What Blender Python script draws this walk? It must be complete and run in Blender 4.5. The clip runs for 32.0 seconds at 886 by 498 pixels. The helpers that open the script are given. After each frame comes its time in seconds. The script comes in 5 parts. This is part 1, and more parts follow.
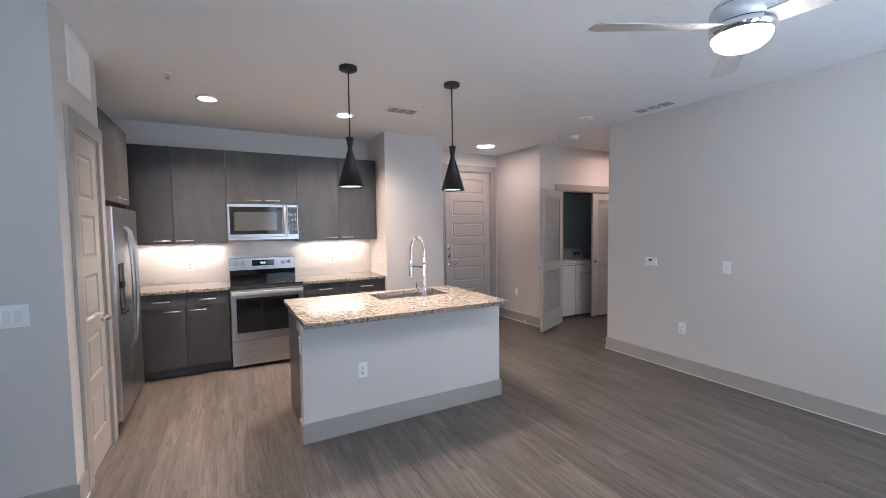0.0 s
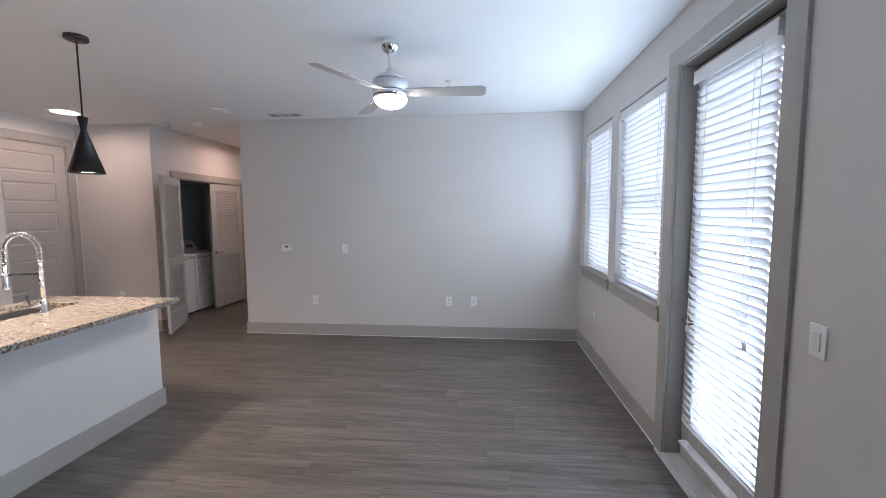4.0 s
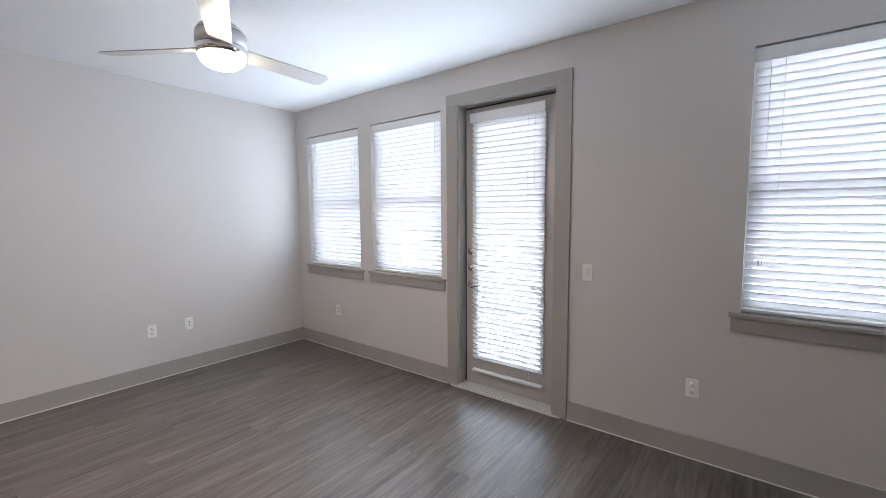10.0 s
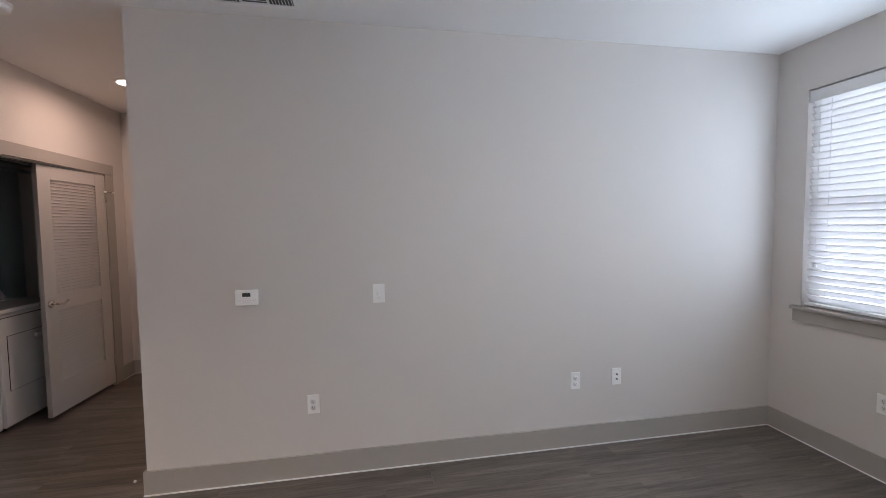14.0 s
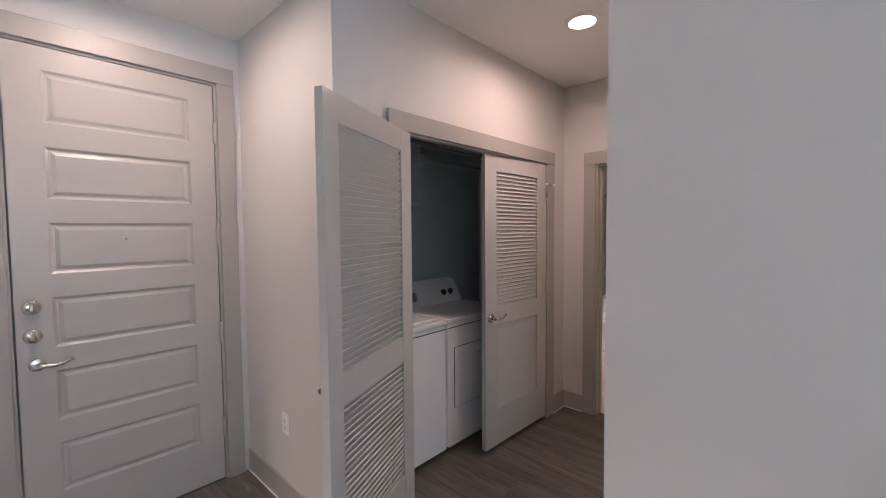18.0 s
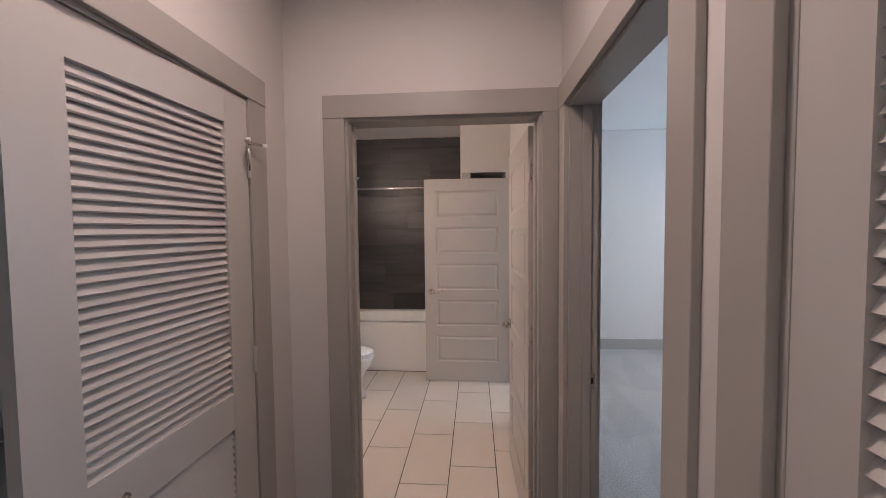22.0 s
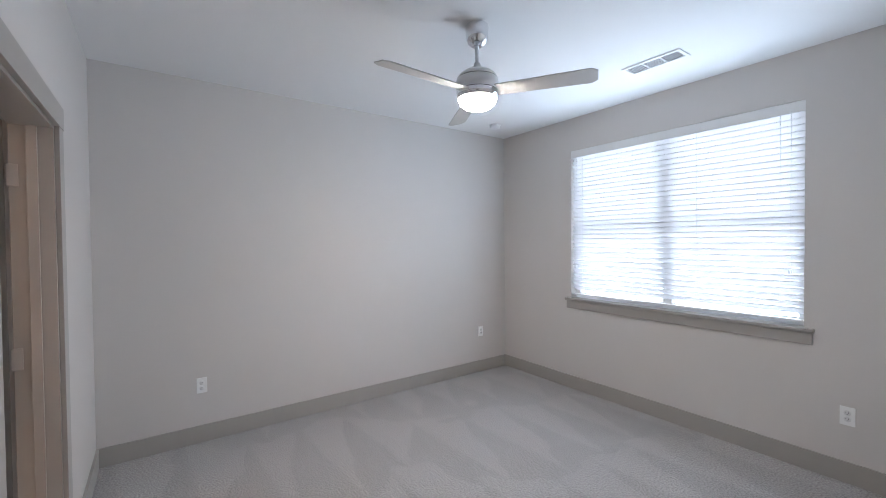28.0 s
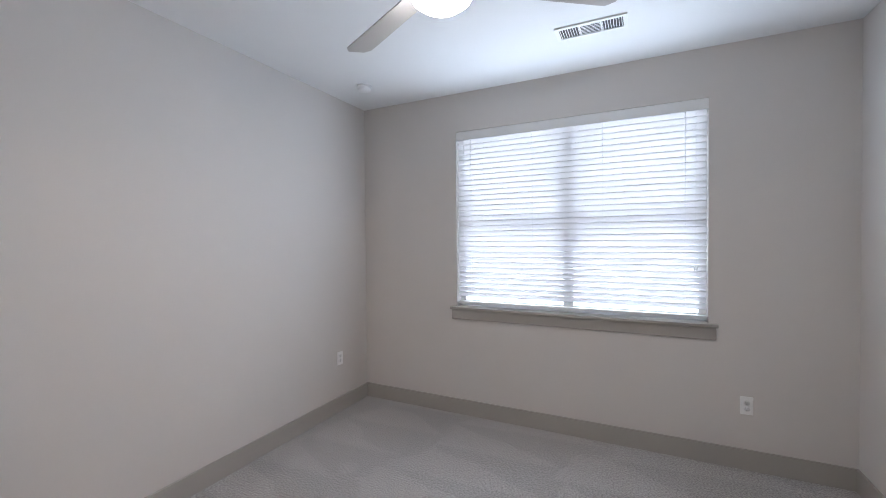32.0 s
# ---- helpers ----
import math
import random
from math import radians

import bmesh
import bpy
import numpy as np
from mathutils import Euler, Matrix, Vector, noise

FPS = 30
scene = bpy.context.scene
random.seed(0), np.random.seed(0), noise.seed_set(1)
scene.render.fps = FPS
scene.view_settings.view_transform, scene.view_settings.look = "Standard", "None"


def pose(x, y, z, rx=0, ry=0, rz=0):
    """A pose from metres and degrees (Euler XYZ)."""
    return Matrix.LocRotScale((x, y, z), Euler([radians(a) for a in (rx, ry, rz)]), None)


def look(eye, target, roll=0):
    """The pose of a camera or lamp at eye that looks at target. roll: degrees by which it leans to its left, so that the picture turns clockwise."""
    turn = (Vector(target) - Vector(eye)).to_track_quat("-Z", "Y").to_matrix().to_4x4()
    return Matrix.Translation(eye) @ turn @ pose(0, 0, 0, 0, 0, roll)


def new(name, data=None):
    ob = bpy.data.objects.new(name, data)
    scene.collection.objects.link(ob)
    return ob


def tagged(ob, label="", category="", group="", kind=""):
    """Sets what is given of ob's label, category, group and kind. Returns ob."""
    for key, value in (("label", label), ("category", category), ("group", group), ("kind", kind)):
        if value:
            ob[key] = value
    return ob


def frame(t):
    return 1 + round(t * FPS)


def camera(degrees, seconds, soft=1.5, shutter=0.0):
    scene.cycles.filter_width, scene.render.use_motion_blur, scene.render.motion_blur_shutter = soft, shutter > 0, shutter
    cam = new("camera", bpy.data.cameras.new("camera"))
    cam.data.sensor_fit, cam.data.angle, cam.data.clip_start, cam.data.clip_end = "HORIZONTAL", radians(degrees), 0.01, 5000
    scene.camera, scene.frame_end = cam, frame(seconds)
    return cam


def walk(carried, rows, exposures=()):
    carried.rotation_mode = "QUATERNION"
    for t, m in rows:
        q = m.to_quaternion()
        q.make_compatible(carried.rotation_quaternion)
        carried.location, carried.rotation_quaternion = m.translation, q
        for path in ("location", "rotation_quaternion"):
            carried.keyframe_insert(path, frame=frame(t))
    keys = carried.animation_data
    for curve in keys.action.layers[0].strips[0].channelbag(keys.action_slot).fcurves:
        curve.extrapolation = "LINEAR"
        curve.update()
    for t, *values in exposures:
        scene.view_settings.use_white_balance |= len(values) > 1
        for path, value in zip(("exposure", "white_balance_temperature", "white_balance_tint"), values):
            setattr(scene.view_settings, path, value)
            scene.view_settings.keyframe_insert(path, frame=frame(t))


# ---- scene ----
cam = camera(95.3, 32.0, soft=0.8)
PATH = [
    (0, (0.772, 0.546, 1.519), (1.719, 2.304, 1.41), -0.7),
    (0.5, (0.658, 0.484, 1.522), (1.752, 2.154, 1.407), -0.7),
    (1, (0.493, 0.415, 1.551), (1.732, 1.98, 1.427), -0.7),
    (1.5, (0.347, 0.373, 1.566), (1.743, 1.799, 1.439), -0.7),
    (2, (0.192, 0.434, 1.568), (1.767, 1.659, 1.437), -0.6),
    (2.5, (0.102, 0.469, 1.568), (1.868, 1.396, 1.419), -0.6),
    (3, (0.064, 0.567, 1.545), (1.947, 1.217, 1.373), -0.5),
    (3.5, (0.022, 0.715, 1.548), (1.97, 1.129, 1.368), -0.5),
    (4, (-0.033, 0.881, 1.545), (1.95, 1.073, 1.368), -0.3),
    (4.5, (-0.099, 1.079, 1.531), (1.893, 1.058, 1.357), -0.4),
    (6.5, (-0.099, 1.709, 1.536), (1.764, 1.005, 1.356), -0.7),
    (7, (-0.071, 1.915, 1.537), (1.745, 1.098, 1.354), -0.7),
    (7.5, (-0.017, 2.054, 1.527), (1.754, 1.142, 1.348), -0.7),
    (8, (0.108, 2.174, 1.521), (1.828, 1.17, 1.341), -0.6),
    (8.5, (0.214, 2.274, 1.522), (1.849, 1.137, 1.342), -0.6),
    (9, (0.299, 2.401, 1.529), (1.826, 1.121, 1.35), -0.5),
    (9.5, (0.398, 2.495, 1.519), (1.773, 1.053, 1.345), -0.4),
    (10, (0.545, 2.533, 1.508), (1.76, 0.953, 1.336), -0.4),
    (10.5, (0.767, 2.557, 1.515), (1.851, 0.885, 1.343), -0.3),
    (11, (1.017, 2.574, 1.528), (2.039, 0.864, 1.353), -0.4),
    (11.5, (1.283, 2.591, 1.537), (2.36, 0.915, 1.361), -0.5),
    (12, (1.493, 2.568, 1.544), (2.741, 1.014, 1.371), -0.6),
    (12.5, (1.74, 2.537, 1.563), (3.219, 1.202, 1.393), -0.7),
    (13, (1.936, 2.536, 1.534), (3.635, 1.492, 1.38), -0.7),
    (13.5, (2.124, 2.486, 1.501), (3.994, 1.786, 1.377), -1.1),
    (14, (2.383, 2.631, 1.515), (4.349, 2.282, 1.402), -0.7),
    (14.5, (2.619, 2.713, 1.54), (4.614, 2.797, 1.421), -0.5),
    (15, (2.783, 2.829, 1.576), (4.725, 3.293, 1.452), -0.4),
    (15.5, (2.98, 2.944, 1.558), (4.808, 3.75, 1.447), -0.5),
    (17.5, (3.711, 3.392, 1.543), (5.182, 4.742, 1.442), -0.7),
    (18, (3.868, 3.531, 1.533), (5.327, 4.896, 1.439), -0.5),
    (18.5, (4.025, 3.702, 1.57), (5.518, 5.028, 1.455), -0.4),
    (19, (4.177, 3.838, 1.544), (5.748, 5.071, 1.437), -0.5),
    (19.5, (4.344, 3.997, 1.564), (6.034, 5.061, 1.452), -0.5),
    (20, (4.524, 4.073, 1.571), (6.316, 4.954, 1.458), -0.6),
    (20.5, (4.726, 4.165, 1.56), (6.602, 4.85, 1.46), -0.5),
    (21, (4.919, 4.245, 1.553), (6.856, 4.73, 1.454), -0.5),
    (21.5, (5.121, 4.256, 1.539), (7.096, 4.56, 1.459), -0.6),
    (22, (5.327, 4.29, 1.557), (7.319, 4.449, 1.459), -0.6),
    (22.5, (5.482, 4.295, 1.557), (7.479, 4.357, 1.463), -0.6),
    (23, (5.64, 4.311, 1.562), (7.634, 4.181, 1.469), -0.5),
    (23.5, (5.778, 4.317, 1.559), (7.734, 3.91, 1.469), -0.5),
    (24, (5.906, 4.281, 1.533), (7.782, 3.594, 1.445), -0.6),
    (24.5, (6.055, 4.211, 1.538), (7.833, 3.299, 1.454), -0.7),
    (25, (6.18, 4.139, 1.513), (7.861, 3.056, 1.445), -1.1),
    (25.5, (6.323, 4.059, 1.539), (7.981, 2.945, 1.456), -1.0),
    (27.5, (6.87, 3.558, 1.528), (8.491, 2.386, 1.483), -0.6),
    (28, (6.999, 3.416, 1.529), (8.627, 2.255, 1.491), -0.5),
    (28.5, (7.155, 3.361, 1.522), (8.774, 2.188, 1.491), -0.3),
    (29, (7.297, 3.295, 1.509), (8.911, 2.115, 1.482), -0.3),
    (29.5, (7.447, 3.247, 1.499), (8.972, 1.953, 1.477), -0.3),
    (30, (7.611, 3.241, 1.51), (9.033, 1.834, 1.487), -0.2),
    (30.5, (7.755, 3.234, 1.517), (9.059, 1.718, 1.488), -0.3),
    (31, (7.911, 3.234, 1.497), (9.049, 1.59, 1.472), -0.4),
    (31.5, (8.026, 3.17, 1.477), (9.056, 1.456, 1.461), -0.3),
    (32, (8.182, 3.125, 1.499), (9.062, 1.329, 1.463), -0.5),
]
EXPOSURES = [(0, 0.28, 5380, 7), (4, 0.14, 5500, 7), (7, 0.26, 5760, 8), (10, 0.25, 5930, 9), (13, 0.08, 5960, 9), (15.5, 0.16, 5680, 7.5), (18.0, 0.56, 5400, 5), (20.0, 0.51, 5200, 4.5),
             (22.0, 0.44, 5150, 3.5), (24.0, 0.30, 5220, 4), (25.5, 0.32, 5450, 5.5), (28.0, 0.22, 5600, 6.5), (30.0, 0.06, 5700, 7.5), (32.0, 0.0, 5800, 8.5)]
walk(cam, [(t, look(eye, target, roll)) for t, eye, target, roll in PATH], EXPOSURES)

# ---- light ----
world = bpy.data.worlds.new("sky")
scene.world = world
world.use_nodes = True
wn = world.node_tree.nodes
sky = wn.new("ShaderNodeTexSky")
sky.sky_type = 'NISHITA'
sky.sun_disc = False
sky.sun_elevation, sky.sun_rotation = radians(50), radians(20)
world.node_tree.links.new(sky.outputs[0], wn["Background"].inputs[0])
wn["Background"].inputs[1].default_value = 0.1


def area(name, loc, rot, sx, sy, watts, color=(1, 1, 1), shape='RECTANGLE', spread=180):
    data = bpy.data.lights.new(name, 'AREA')
    data.shape, data.size, data.size_y = shape, sx, sy
    data.energy, data.color, data.spread = watts, color, radians(spread)
    ob = new(name, data)
    ob.matrix_world = pose(*loc, *rot)
    return ob


def bulb(name, loc, watts, color, radius=0.05):
    data = bpy.data.lights.new(name, 'POINT')
    data.energy, data.color, data.shadow_soft_size = watts, color, radius
    ob = new(name, data)
    ob.location = loc
    return ob


WARM = (1.0, 0.72, 0.52)
DAY = (0.81, 0.895, 1.0)

# plan, in metres
CEIL, BEDCEIL = 2.712, 2.766
TVX, WINY, HALLR, HALLL, BATHX = 4.878, -0.275, 3.92, 5.135, 7.095
ENTX, ENTY, STUBL, STUBR, STUBY, BACKY = 4.873, 6.197, 2.556, 3.37, 5.36, 6.035
PANX, PANY, WESTX = 0.01, 3.385, -2.4
BEDE, BEDS, BEDN, BEDW, NOOKY, NOOKN = 10.575, -0.057, 3.765, 7.03, 2.862, 3.806
BATHE, BATHN = 10.42, 5.90
SILL, HEAD = 0.935, 2.398


# ---- materials ----
def mat(name, color, rough=0.5, metal=0.0, vary=0.06, scale=6.0, bump=0.0, bscale=80.0, spec=0.5, detail=4.0, coat=0.0, object_vary=0.0):
    """A painted or plain surface: base colour that wanders a little at two scales, with fine relief."""
    m = bpy.data.materials.new(name)
    m.use_nodes = True
    nt = m.node_tree
    b = nt.nodes["Principled BSDF"]
    b.inputs["Roughness"].default_value, b.inputs["Metallic"].default_value = rough, metal
    b.inputs["Specular IOR Level"].default_value = spec
    b.inputs["Coat Weight"].default_value = coat
    tc = nt.nodes.new("ShaderNodeTexCoord")
    n1 = nt.nodes.new("ShaderNodeTexNoise")
    n1.inputs["Scale"].default_value, n1.inputs["Detail"].default_value = scale, detail
    nt.links.new(tc.outputs["Object"], n1.inputs["Vector"])
    mix = nt.nodes.new("ShaderNodeMix")
    mix.data_type = 'RGBA'
    mix.inputs[6].default_value = (*[c * (1 - vary) for c in color], 1)
    mix.inputs[7].default_value = (*[min(1, c * (1 + vary)) for c in color], 1)
    nt.links.new(n1.outputs["Fac"], mix.inputs[0])
    out = mix.outputs[2]
    if object_vary:
        hsv = nt.nodes.new("ShaderNodeHueSaturation")
        oi = nt.nodes.new("ShaderNodeObjectInfo")
        mr = nt.nodes.new("ShaderNodeMapRange")
        mr.inputs[3].default_value, mr.inputs[4].default_value = 1 - object_vary, 1 + object_vary
        nt.links.new(oi.outputs["Random"], mr.inputs[0])
        nt.links.new(mr.outputs[0], hsv.inputs["Value"])
        nt.links.new(out, hsv.inputs["Color"])
        out = hsv.outputs[0]
    nt.links.new(out, b.inputs["Base Color"])
    if bump:
        n2 = nt.nodes.new("ShaderNodeTexNoise")
        n2.inputs["Scale"].default_value, n2.inputs["Detail"].default_value = bscale, 3
        nt.links.new(tc.outputs["Object"], n2.inputs["Vector"])
        bp = nt.nodes.new("ShaderNodeBump")
        bp.inputs["Strength"].default_value, bp.inputs["Distance"].default_value = bump, 0.002
        nt.links.new(n2.outputs["Fac"], bp.inputs["Height"])
        nt.links.new(bp.outputs[0], b.inputs["Normal"])
    return m


def streaked(name, dark, light, along, rough=0.4, scale=3.0, bump=0.15, spread=0.25, stretch=14.0, spec=0.5, shade=0.12):
    """Wood or wood-look tile: streaks along one axis, each piece shifted by its own random."""
    m = bpy.data.materials.new(name)
    m.use_nodes = True
    nt = m.node_tree
    b = nt.nodes["Principled BSDF"]
    b.inputs["Specular IOR Level"].default_value = spec
    tc = nt.nodes.new("ShaderNodeTexCoord")
    oi = nt.nodes.new("ShaderNodeObjectInfo")
    mul = nt.nodes.new("ShaderNodeVectorMath")
    mul.operation = 'MULTIPLY'
    v = [stretch, stretch, stretch]
    v["xyz".index(along)] = 1.0
    mul.inputs[1].default_value = [c * scale / stretch for c in v]
    nt.links.new(tc.outputs["Object"], mul.inputs[0])
    add = nt.nodes.new("ShaderNodeVectorMath")
    nt.links.new(mul.outputs[0], add.inputs[0])
    off = nt.nodes.new("ShaderNodeVectorMath")
    off.operation = 'SCALE'
    off.inputs[0].default_value = (37.0, 51.0, 23.0)
    nt.links.new(oi.outputs["Random"], off.inputs["Scale"])
    nt.links.new(off.outputs[0], add.inputs[1])
    n1 = nt.nodes.new("ShaderNodeTexNoise")
    n1.inputs["Scale"].default_value, n1.inputs["Detail"].default_value = 1.6, 7
    n1.inputs["Distortion"].default_value = 0.6
    n1.inputs["Roughness"].default_value = 0.62
    nt.links.new(add.outputs[0], n1.inputs["Vector"])
    ramp = nt.nodes.new("ShaderNodeValToRGB")
    ramp.color_ramp.elements[0].position, ramp.color_ramp.elements[0].color = 0.5 - spread, (*dark, 1)
    ramp.color_ramp.elements[1].position, ramp.color_ramp.elements[1].color = 0.5 + spread, (*light, 1)
    nt.links.new(n1.outputs["Fac"], ramp.inputs[0])
    hsv = nt.nodes.new("ShaderNodeHueSaturation")
    mr = nt.nodes.new("ShaderNodeMapRange")
    mr.inputs[3].default_value, mr.inputs[4].default_value = 1 - shade, 1 + shade
    nt.links.new(oi.outputs["Random"], mr.inputs[0])
    nt.links.new(mr.outputs[0], hsv.inputs["Value"])
    nt.links.new(ramp.outputs[0], hsv.inputs["Color"])
    nt.links.new(hsv.outputs[0], b.inputs["Base Color"])
    rr = nt.nodes.new("ShaderNodeMapRange")
    rr.inputs[3].default_value, rr.inputs[4].default_value = rough - 0.08, rough + 0.1
    nt.links.new(n1.outputs["Fac"], rr.inputs[0])
    nt.links.new(rr.outputs[0], b.inputs["Roughness"])
    bp = nt.nodes.new("ShaderNodeBump")
    bp.inputs["Strength"].default_value, bp.inputs["Distance"].default_value = bump, 0.002
    nt.links.new(n1.outputs["Fac"], bp.inputs["Height"])
    nt.links.new(bp.outputs[0], b.inputs["Normal"])
    return m


def plank_wood(name):
    """Printed vinyl oak: long grain along y, darker short dashes and slow tonal drift, each plank shifted by its own random."""
    m = bpy.data.materials.new(name)
    m.use_nodes = True
    nt = m.node_tree
    b = nt.nodes["Principled BSDF"]
    b.inputs["Specular IOR Level"].default_value = 0.5
    tc = nt.nodes.new("ShaderNodeTexCoord")
    oi = nt.nodes.new("ShaderNodeObjectInfo")
    off = nt.nodes.new("ShaderNodeVectorMath")
    off.operation = 'SCALE'
    off.inputs[0].default_value = (37.0, 51.0, 23.0)
    nt.links.new(oi.outputs["Random"], off.inputs["Scale"])
    add = nt.nodes.new("ShaderNodeVectorMath")
    nt.links.new(tc.outputs["Object"], add.inputs[0])
    nt.links.new(off.outputs[0], add.inputs[1])

    def grain(across, along, detail, rough, bend):
        mul = nt.nodes.new("ShaderNodeVectorMath")
        mul.operation = 'MULTIPLY'
        mul.inputs[1].default_value = (across, along, 1.0)
        nt.links.new(add.outputs[0], mul.inputs[0])
        n = nt.nodes.new("ShaderNodeTexNoise")
        n.inputs["Scale"].default_value, n.inputs["Detail"].default_value = 1.0, detail
        n.inputs["Roughness"].default_value, n.inputs["Distortion"].default_value = rough, bend
        nt.links.new(mul.outputs[0], n.inputs["Vector"])
        return n.outputs["Fac"]

    def blend(a, c, f, kind='MIX'):
        mx = nt.nodes.new("ShaderNodeMix")
        mx.data_type, mx.blend_type = 'RGBA', kind
        mx.inputs[0].default_value = f
        nt.links.new(a, mx.inputs[6])
        nt.links.new(c, mx.inputs[7])
        return mx.outputs[2]

    def ramp(fac, *stops):
        r = nt.nodes.new("ShaderNodeValToRGB")
        e = r.color_ramp.elements
        e[0].position, e[0].color = stops[0][0], (*stops[0][1], 1)
        e[1].position, e[1].color = stops[-1][0], (*stops[-1][1], 1)
        for p, c in stops[1:-1]:
            k = e.new(p)
            k.color = (*c, 1)
        nt.links.new(fac, r.inputs[0])
        return r.outputs[0]

    long_grain = grain(27.0, 1.6, 6, 0.6, 0.7)
    drift = grain(7.0, 0.9, 2, 0.5, 0.8)
    dash = grain(120.0, 6.5, 3, 0.55, 0.2)
    tone = blend(long_grain, drift, 0.38)
    col = ramp(tone, (0.34, (0.066, 0.056, 0.047)), (0.50, (0.132, 0.114, 0.099)), (0.68, (0.212, 0.189, 0.167)))
    marks = ramp(dash, (0.36, (0.62, 0.60, 0.58)), (0.50, (1, 1, 1)))
    col = blend(col, marks, 0.8, 'MULTIPLY')
    hsv = nt.nodes.new("ShaderNodeHueSaturation")
    mr = nt.nodes.new("ShaderNodeMapRange")
    mr.inputs[3].default_value, mr.inputs[4].default_value = 0.93, 1.08
    nt.links.new(oi.outputs["Random"], mr.inputs[0])
    nt.links.new(mr.outputs[0], hsv.inputs["Value"])
    nt.links.new(col, hsv.inputs["Color"])
    nt.links.new(hsv.outputs[0], b.inputs["Base Color"])
    rr = nt.nodes.new("ShaderNodeMapRange")
    rr.inputs[3].default_value, rr.inputs[4].default_value = 0.25, 0.42
    nt.links.new(dash, rr.inputs[0])
    nt.links.new(rr.outputs[0], b.inputs["Roughness"])
    bp = nt.nodes.new("ShaderNodeBump")
    bp.inputs["Strength"].default_value, bp.inputs["Distance"].default_value = 0.18, 0.0015
    nt.links.new(dash, bp.inputs["Height"])
    nt.links.new(bp.outputs[0], b.inputs["Normal"])
    return m


def glow(name, color, strength):
    m = bpy.data.materials.new(name)
    m.use_nodes = True
    b = m.node_tree.nodes["Principled BSDF"]
    b.inputs["Base Color"].default_value = (0.9, 0.9, 0.9, 1)
    b.inputs["Emission Color"].default_value = (*color, 1)
    b.inputs["Emission Strength"].default_value = strength
    return m


def translucent(name, color, amount, rough=0.5):
    m = bpy.data.materials.new(name)
    m.use_nodes = True
    nt = m.node_tree
    b = nt.nodes["Principled BSDF"]
    b.inputs["Base Color"].default_value = (*color, 1)
    b.inputs["Roughness"].default_value = rough
    tr = nt.nodes.new("ShaderNodeBsdfTranslucent")
    tr.inputs[0].default_value = (*color, 1)
    mx = nt.nodes.new("ShaderNodeMixShader")
    mx.inputs[0].default_value = amount
    nt.links.new(b.outputs[0], mx.inputs[1])
    nt.links.new(tr.outputs[0], mx.inputs[2])
    nt.links.new(mx.outputs[0], nt.nodes["Material Output"].inputs[0])
    return m


def glass(name, tint=(1, 1, 1), rough=0.0):
    m = bpy.data.materials.new(name)
    m.use_nodes = True
    b = m.node_tree.nodes["Principled BSDF"]
    b.inputs["Base Color"].default_value = (*tint, 1)
    b.inputs["Transmission Weight"].default_value = 1.0
    b.inputs["Roughness"].default_value = rough
    b.inputs["IOR"].default_value = 1.45
    return m


def granite(name):
    m = bpy.data.materials.new(name)
    m.use_nodes = True
    nt = m.node_tree
    b = nt.nodes["Principled BSDF"]
    b.inputs["Roughness"].default_value = 0.12
    tc = nt.nodes.new("ShaderNodeTexCoord")
    v1 = nt.nodes.new("ShaderNodeTexVoronoi")
    v1.inputs["Scale"].default_value = 110
    n1 = nt.nodes.new("ShaderNodeTexNoise")
    n1.inputs["Scale"].default_value, n1.inputs["Detail"].default_value = 52, 6
    n1.inputs["Roughness"].default_value = 0.7
    n2 = nt.nodes.new("ShaderNodeTexNoise")
    n2.inputs["Scale"].default_value, n2.inputs["Detail"].default_value = 110, 3
    for n in (v1, n1, n2):
        nt.links.new(tc.outputs["Object"], n.inputs["Vector"])
    r1 = nt.nodes.new("ShaderNodeValToRGB")
    e = r1.color_ramp.elements
    e[0].position, e[0].color = 0.37, (0.02, 0.02, 0.022, 1)
    e[1].position, e[1].color = 0.62, (0.66, 0.57, 0.44, 1)
    k = e.new(0.42)
    k.color = (0.15, 0.115, 0.09, 1)
    k = e.new(0.49)
    k.color = (0.43, 0.345, 0.25, 1)
    nt.links.new(n1.outputs["Fac"], r1.inputs[0])
    r2 = nt.nodes.new("ShaderNodeValToRGB")
    r2.color_ramp.elements[0].position, r2.color_ramp.elements[0].color = 0.33, (0.25, 0.24, 0.24, 1)
    r2.color_ramp.elements[1].position, r2.color_ramp.elements[1].color = 0.6, (1, 1, 1, 1)
    nt.links.new(n2.outputs["Fac"], r2.inputs[0])
    mx = nt.nodes.new("ShaderNodeMix")
    mx.data_type, mx.blend_type = 'RGBA', 'MULTIPLY'
    mx.inputs[0].default_value = 0.8
    nt.links.new(r1.outputs[0], mx.inputs[6])
    nt.links.new(r2.outputs[0], mx.inputs[7])
    mx2 = nt.nodes.new("ShaderNodeMix")
    mx2.data_type, mx2.blend_type = 'RGBA', 'OVERLAY'
    mx2.inputs[0].default_value = 0.16
    nt.links.new(mx.outputs[2], mx2.inputs[6])
    nt.links.new(v1.outputs["Color"], mx2.inputs[7])
    hs = nt.nodes.new("ShaderNodeHueSaturation")
    hs.inputs["Saturation"].default_value = 0.72
    hs.inputs["Value"].default_value = 0.84
    nt.links.new(mx2.outputs[2], hs.inputs["Color"])
    nt.links.new(hs.outputs[0], b.inputs["Base Color"])
    return m


def carpet(name):
    m = bpy.data.materials.new(name)
    m.use_nodes = True
    nt = m.node_tree
    b = nt.nodes["Principled BSDF"]
    b.inputs["Roughness"].default_value = 0.95
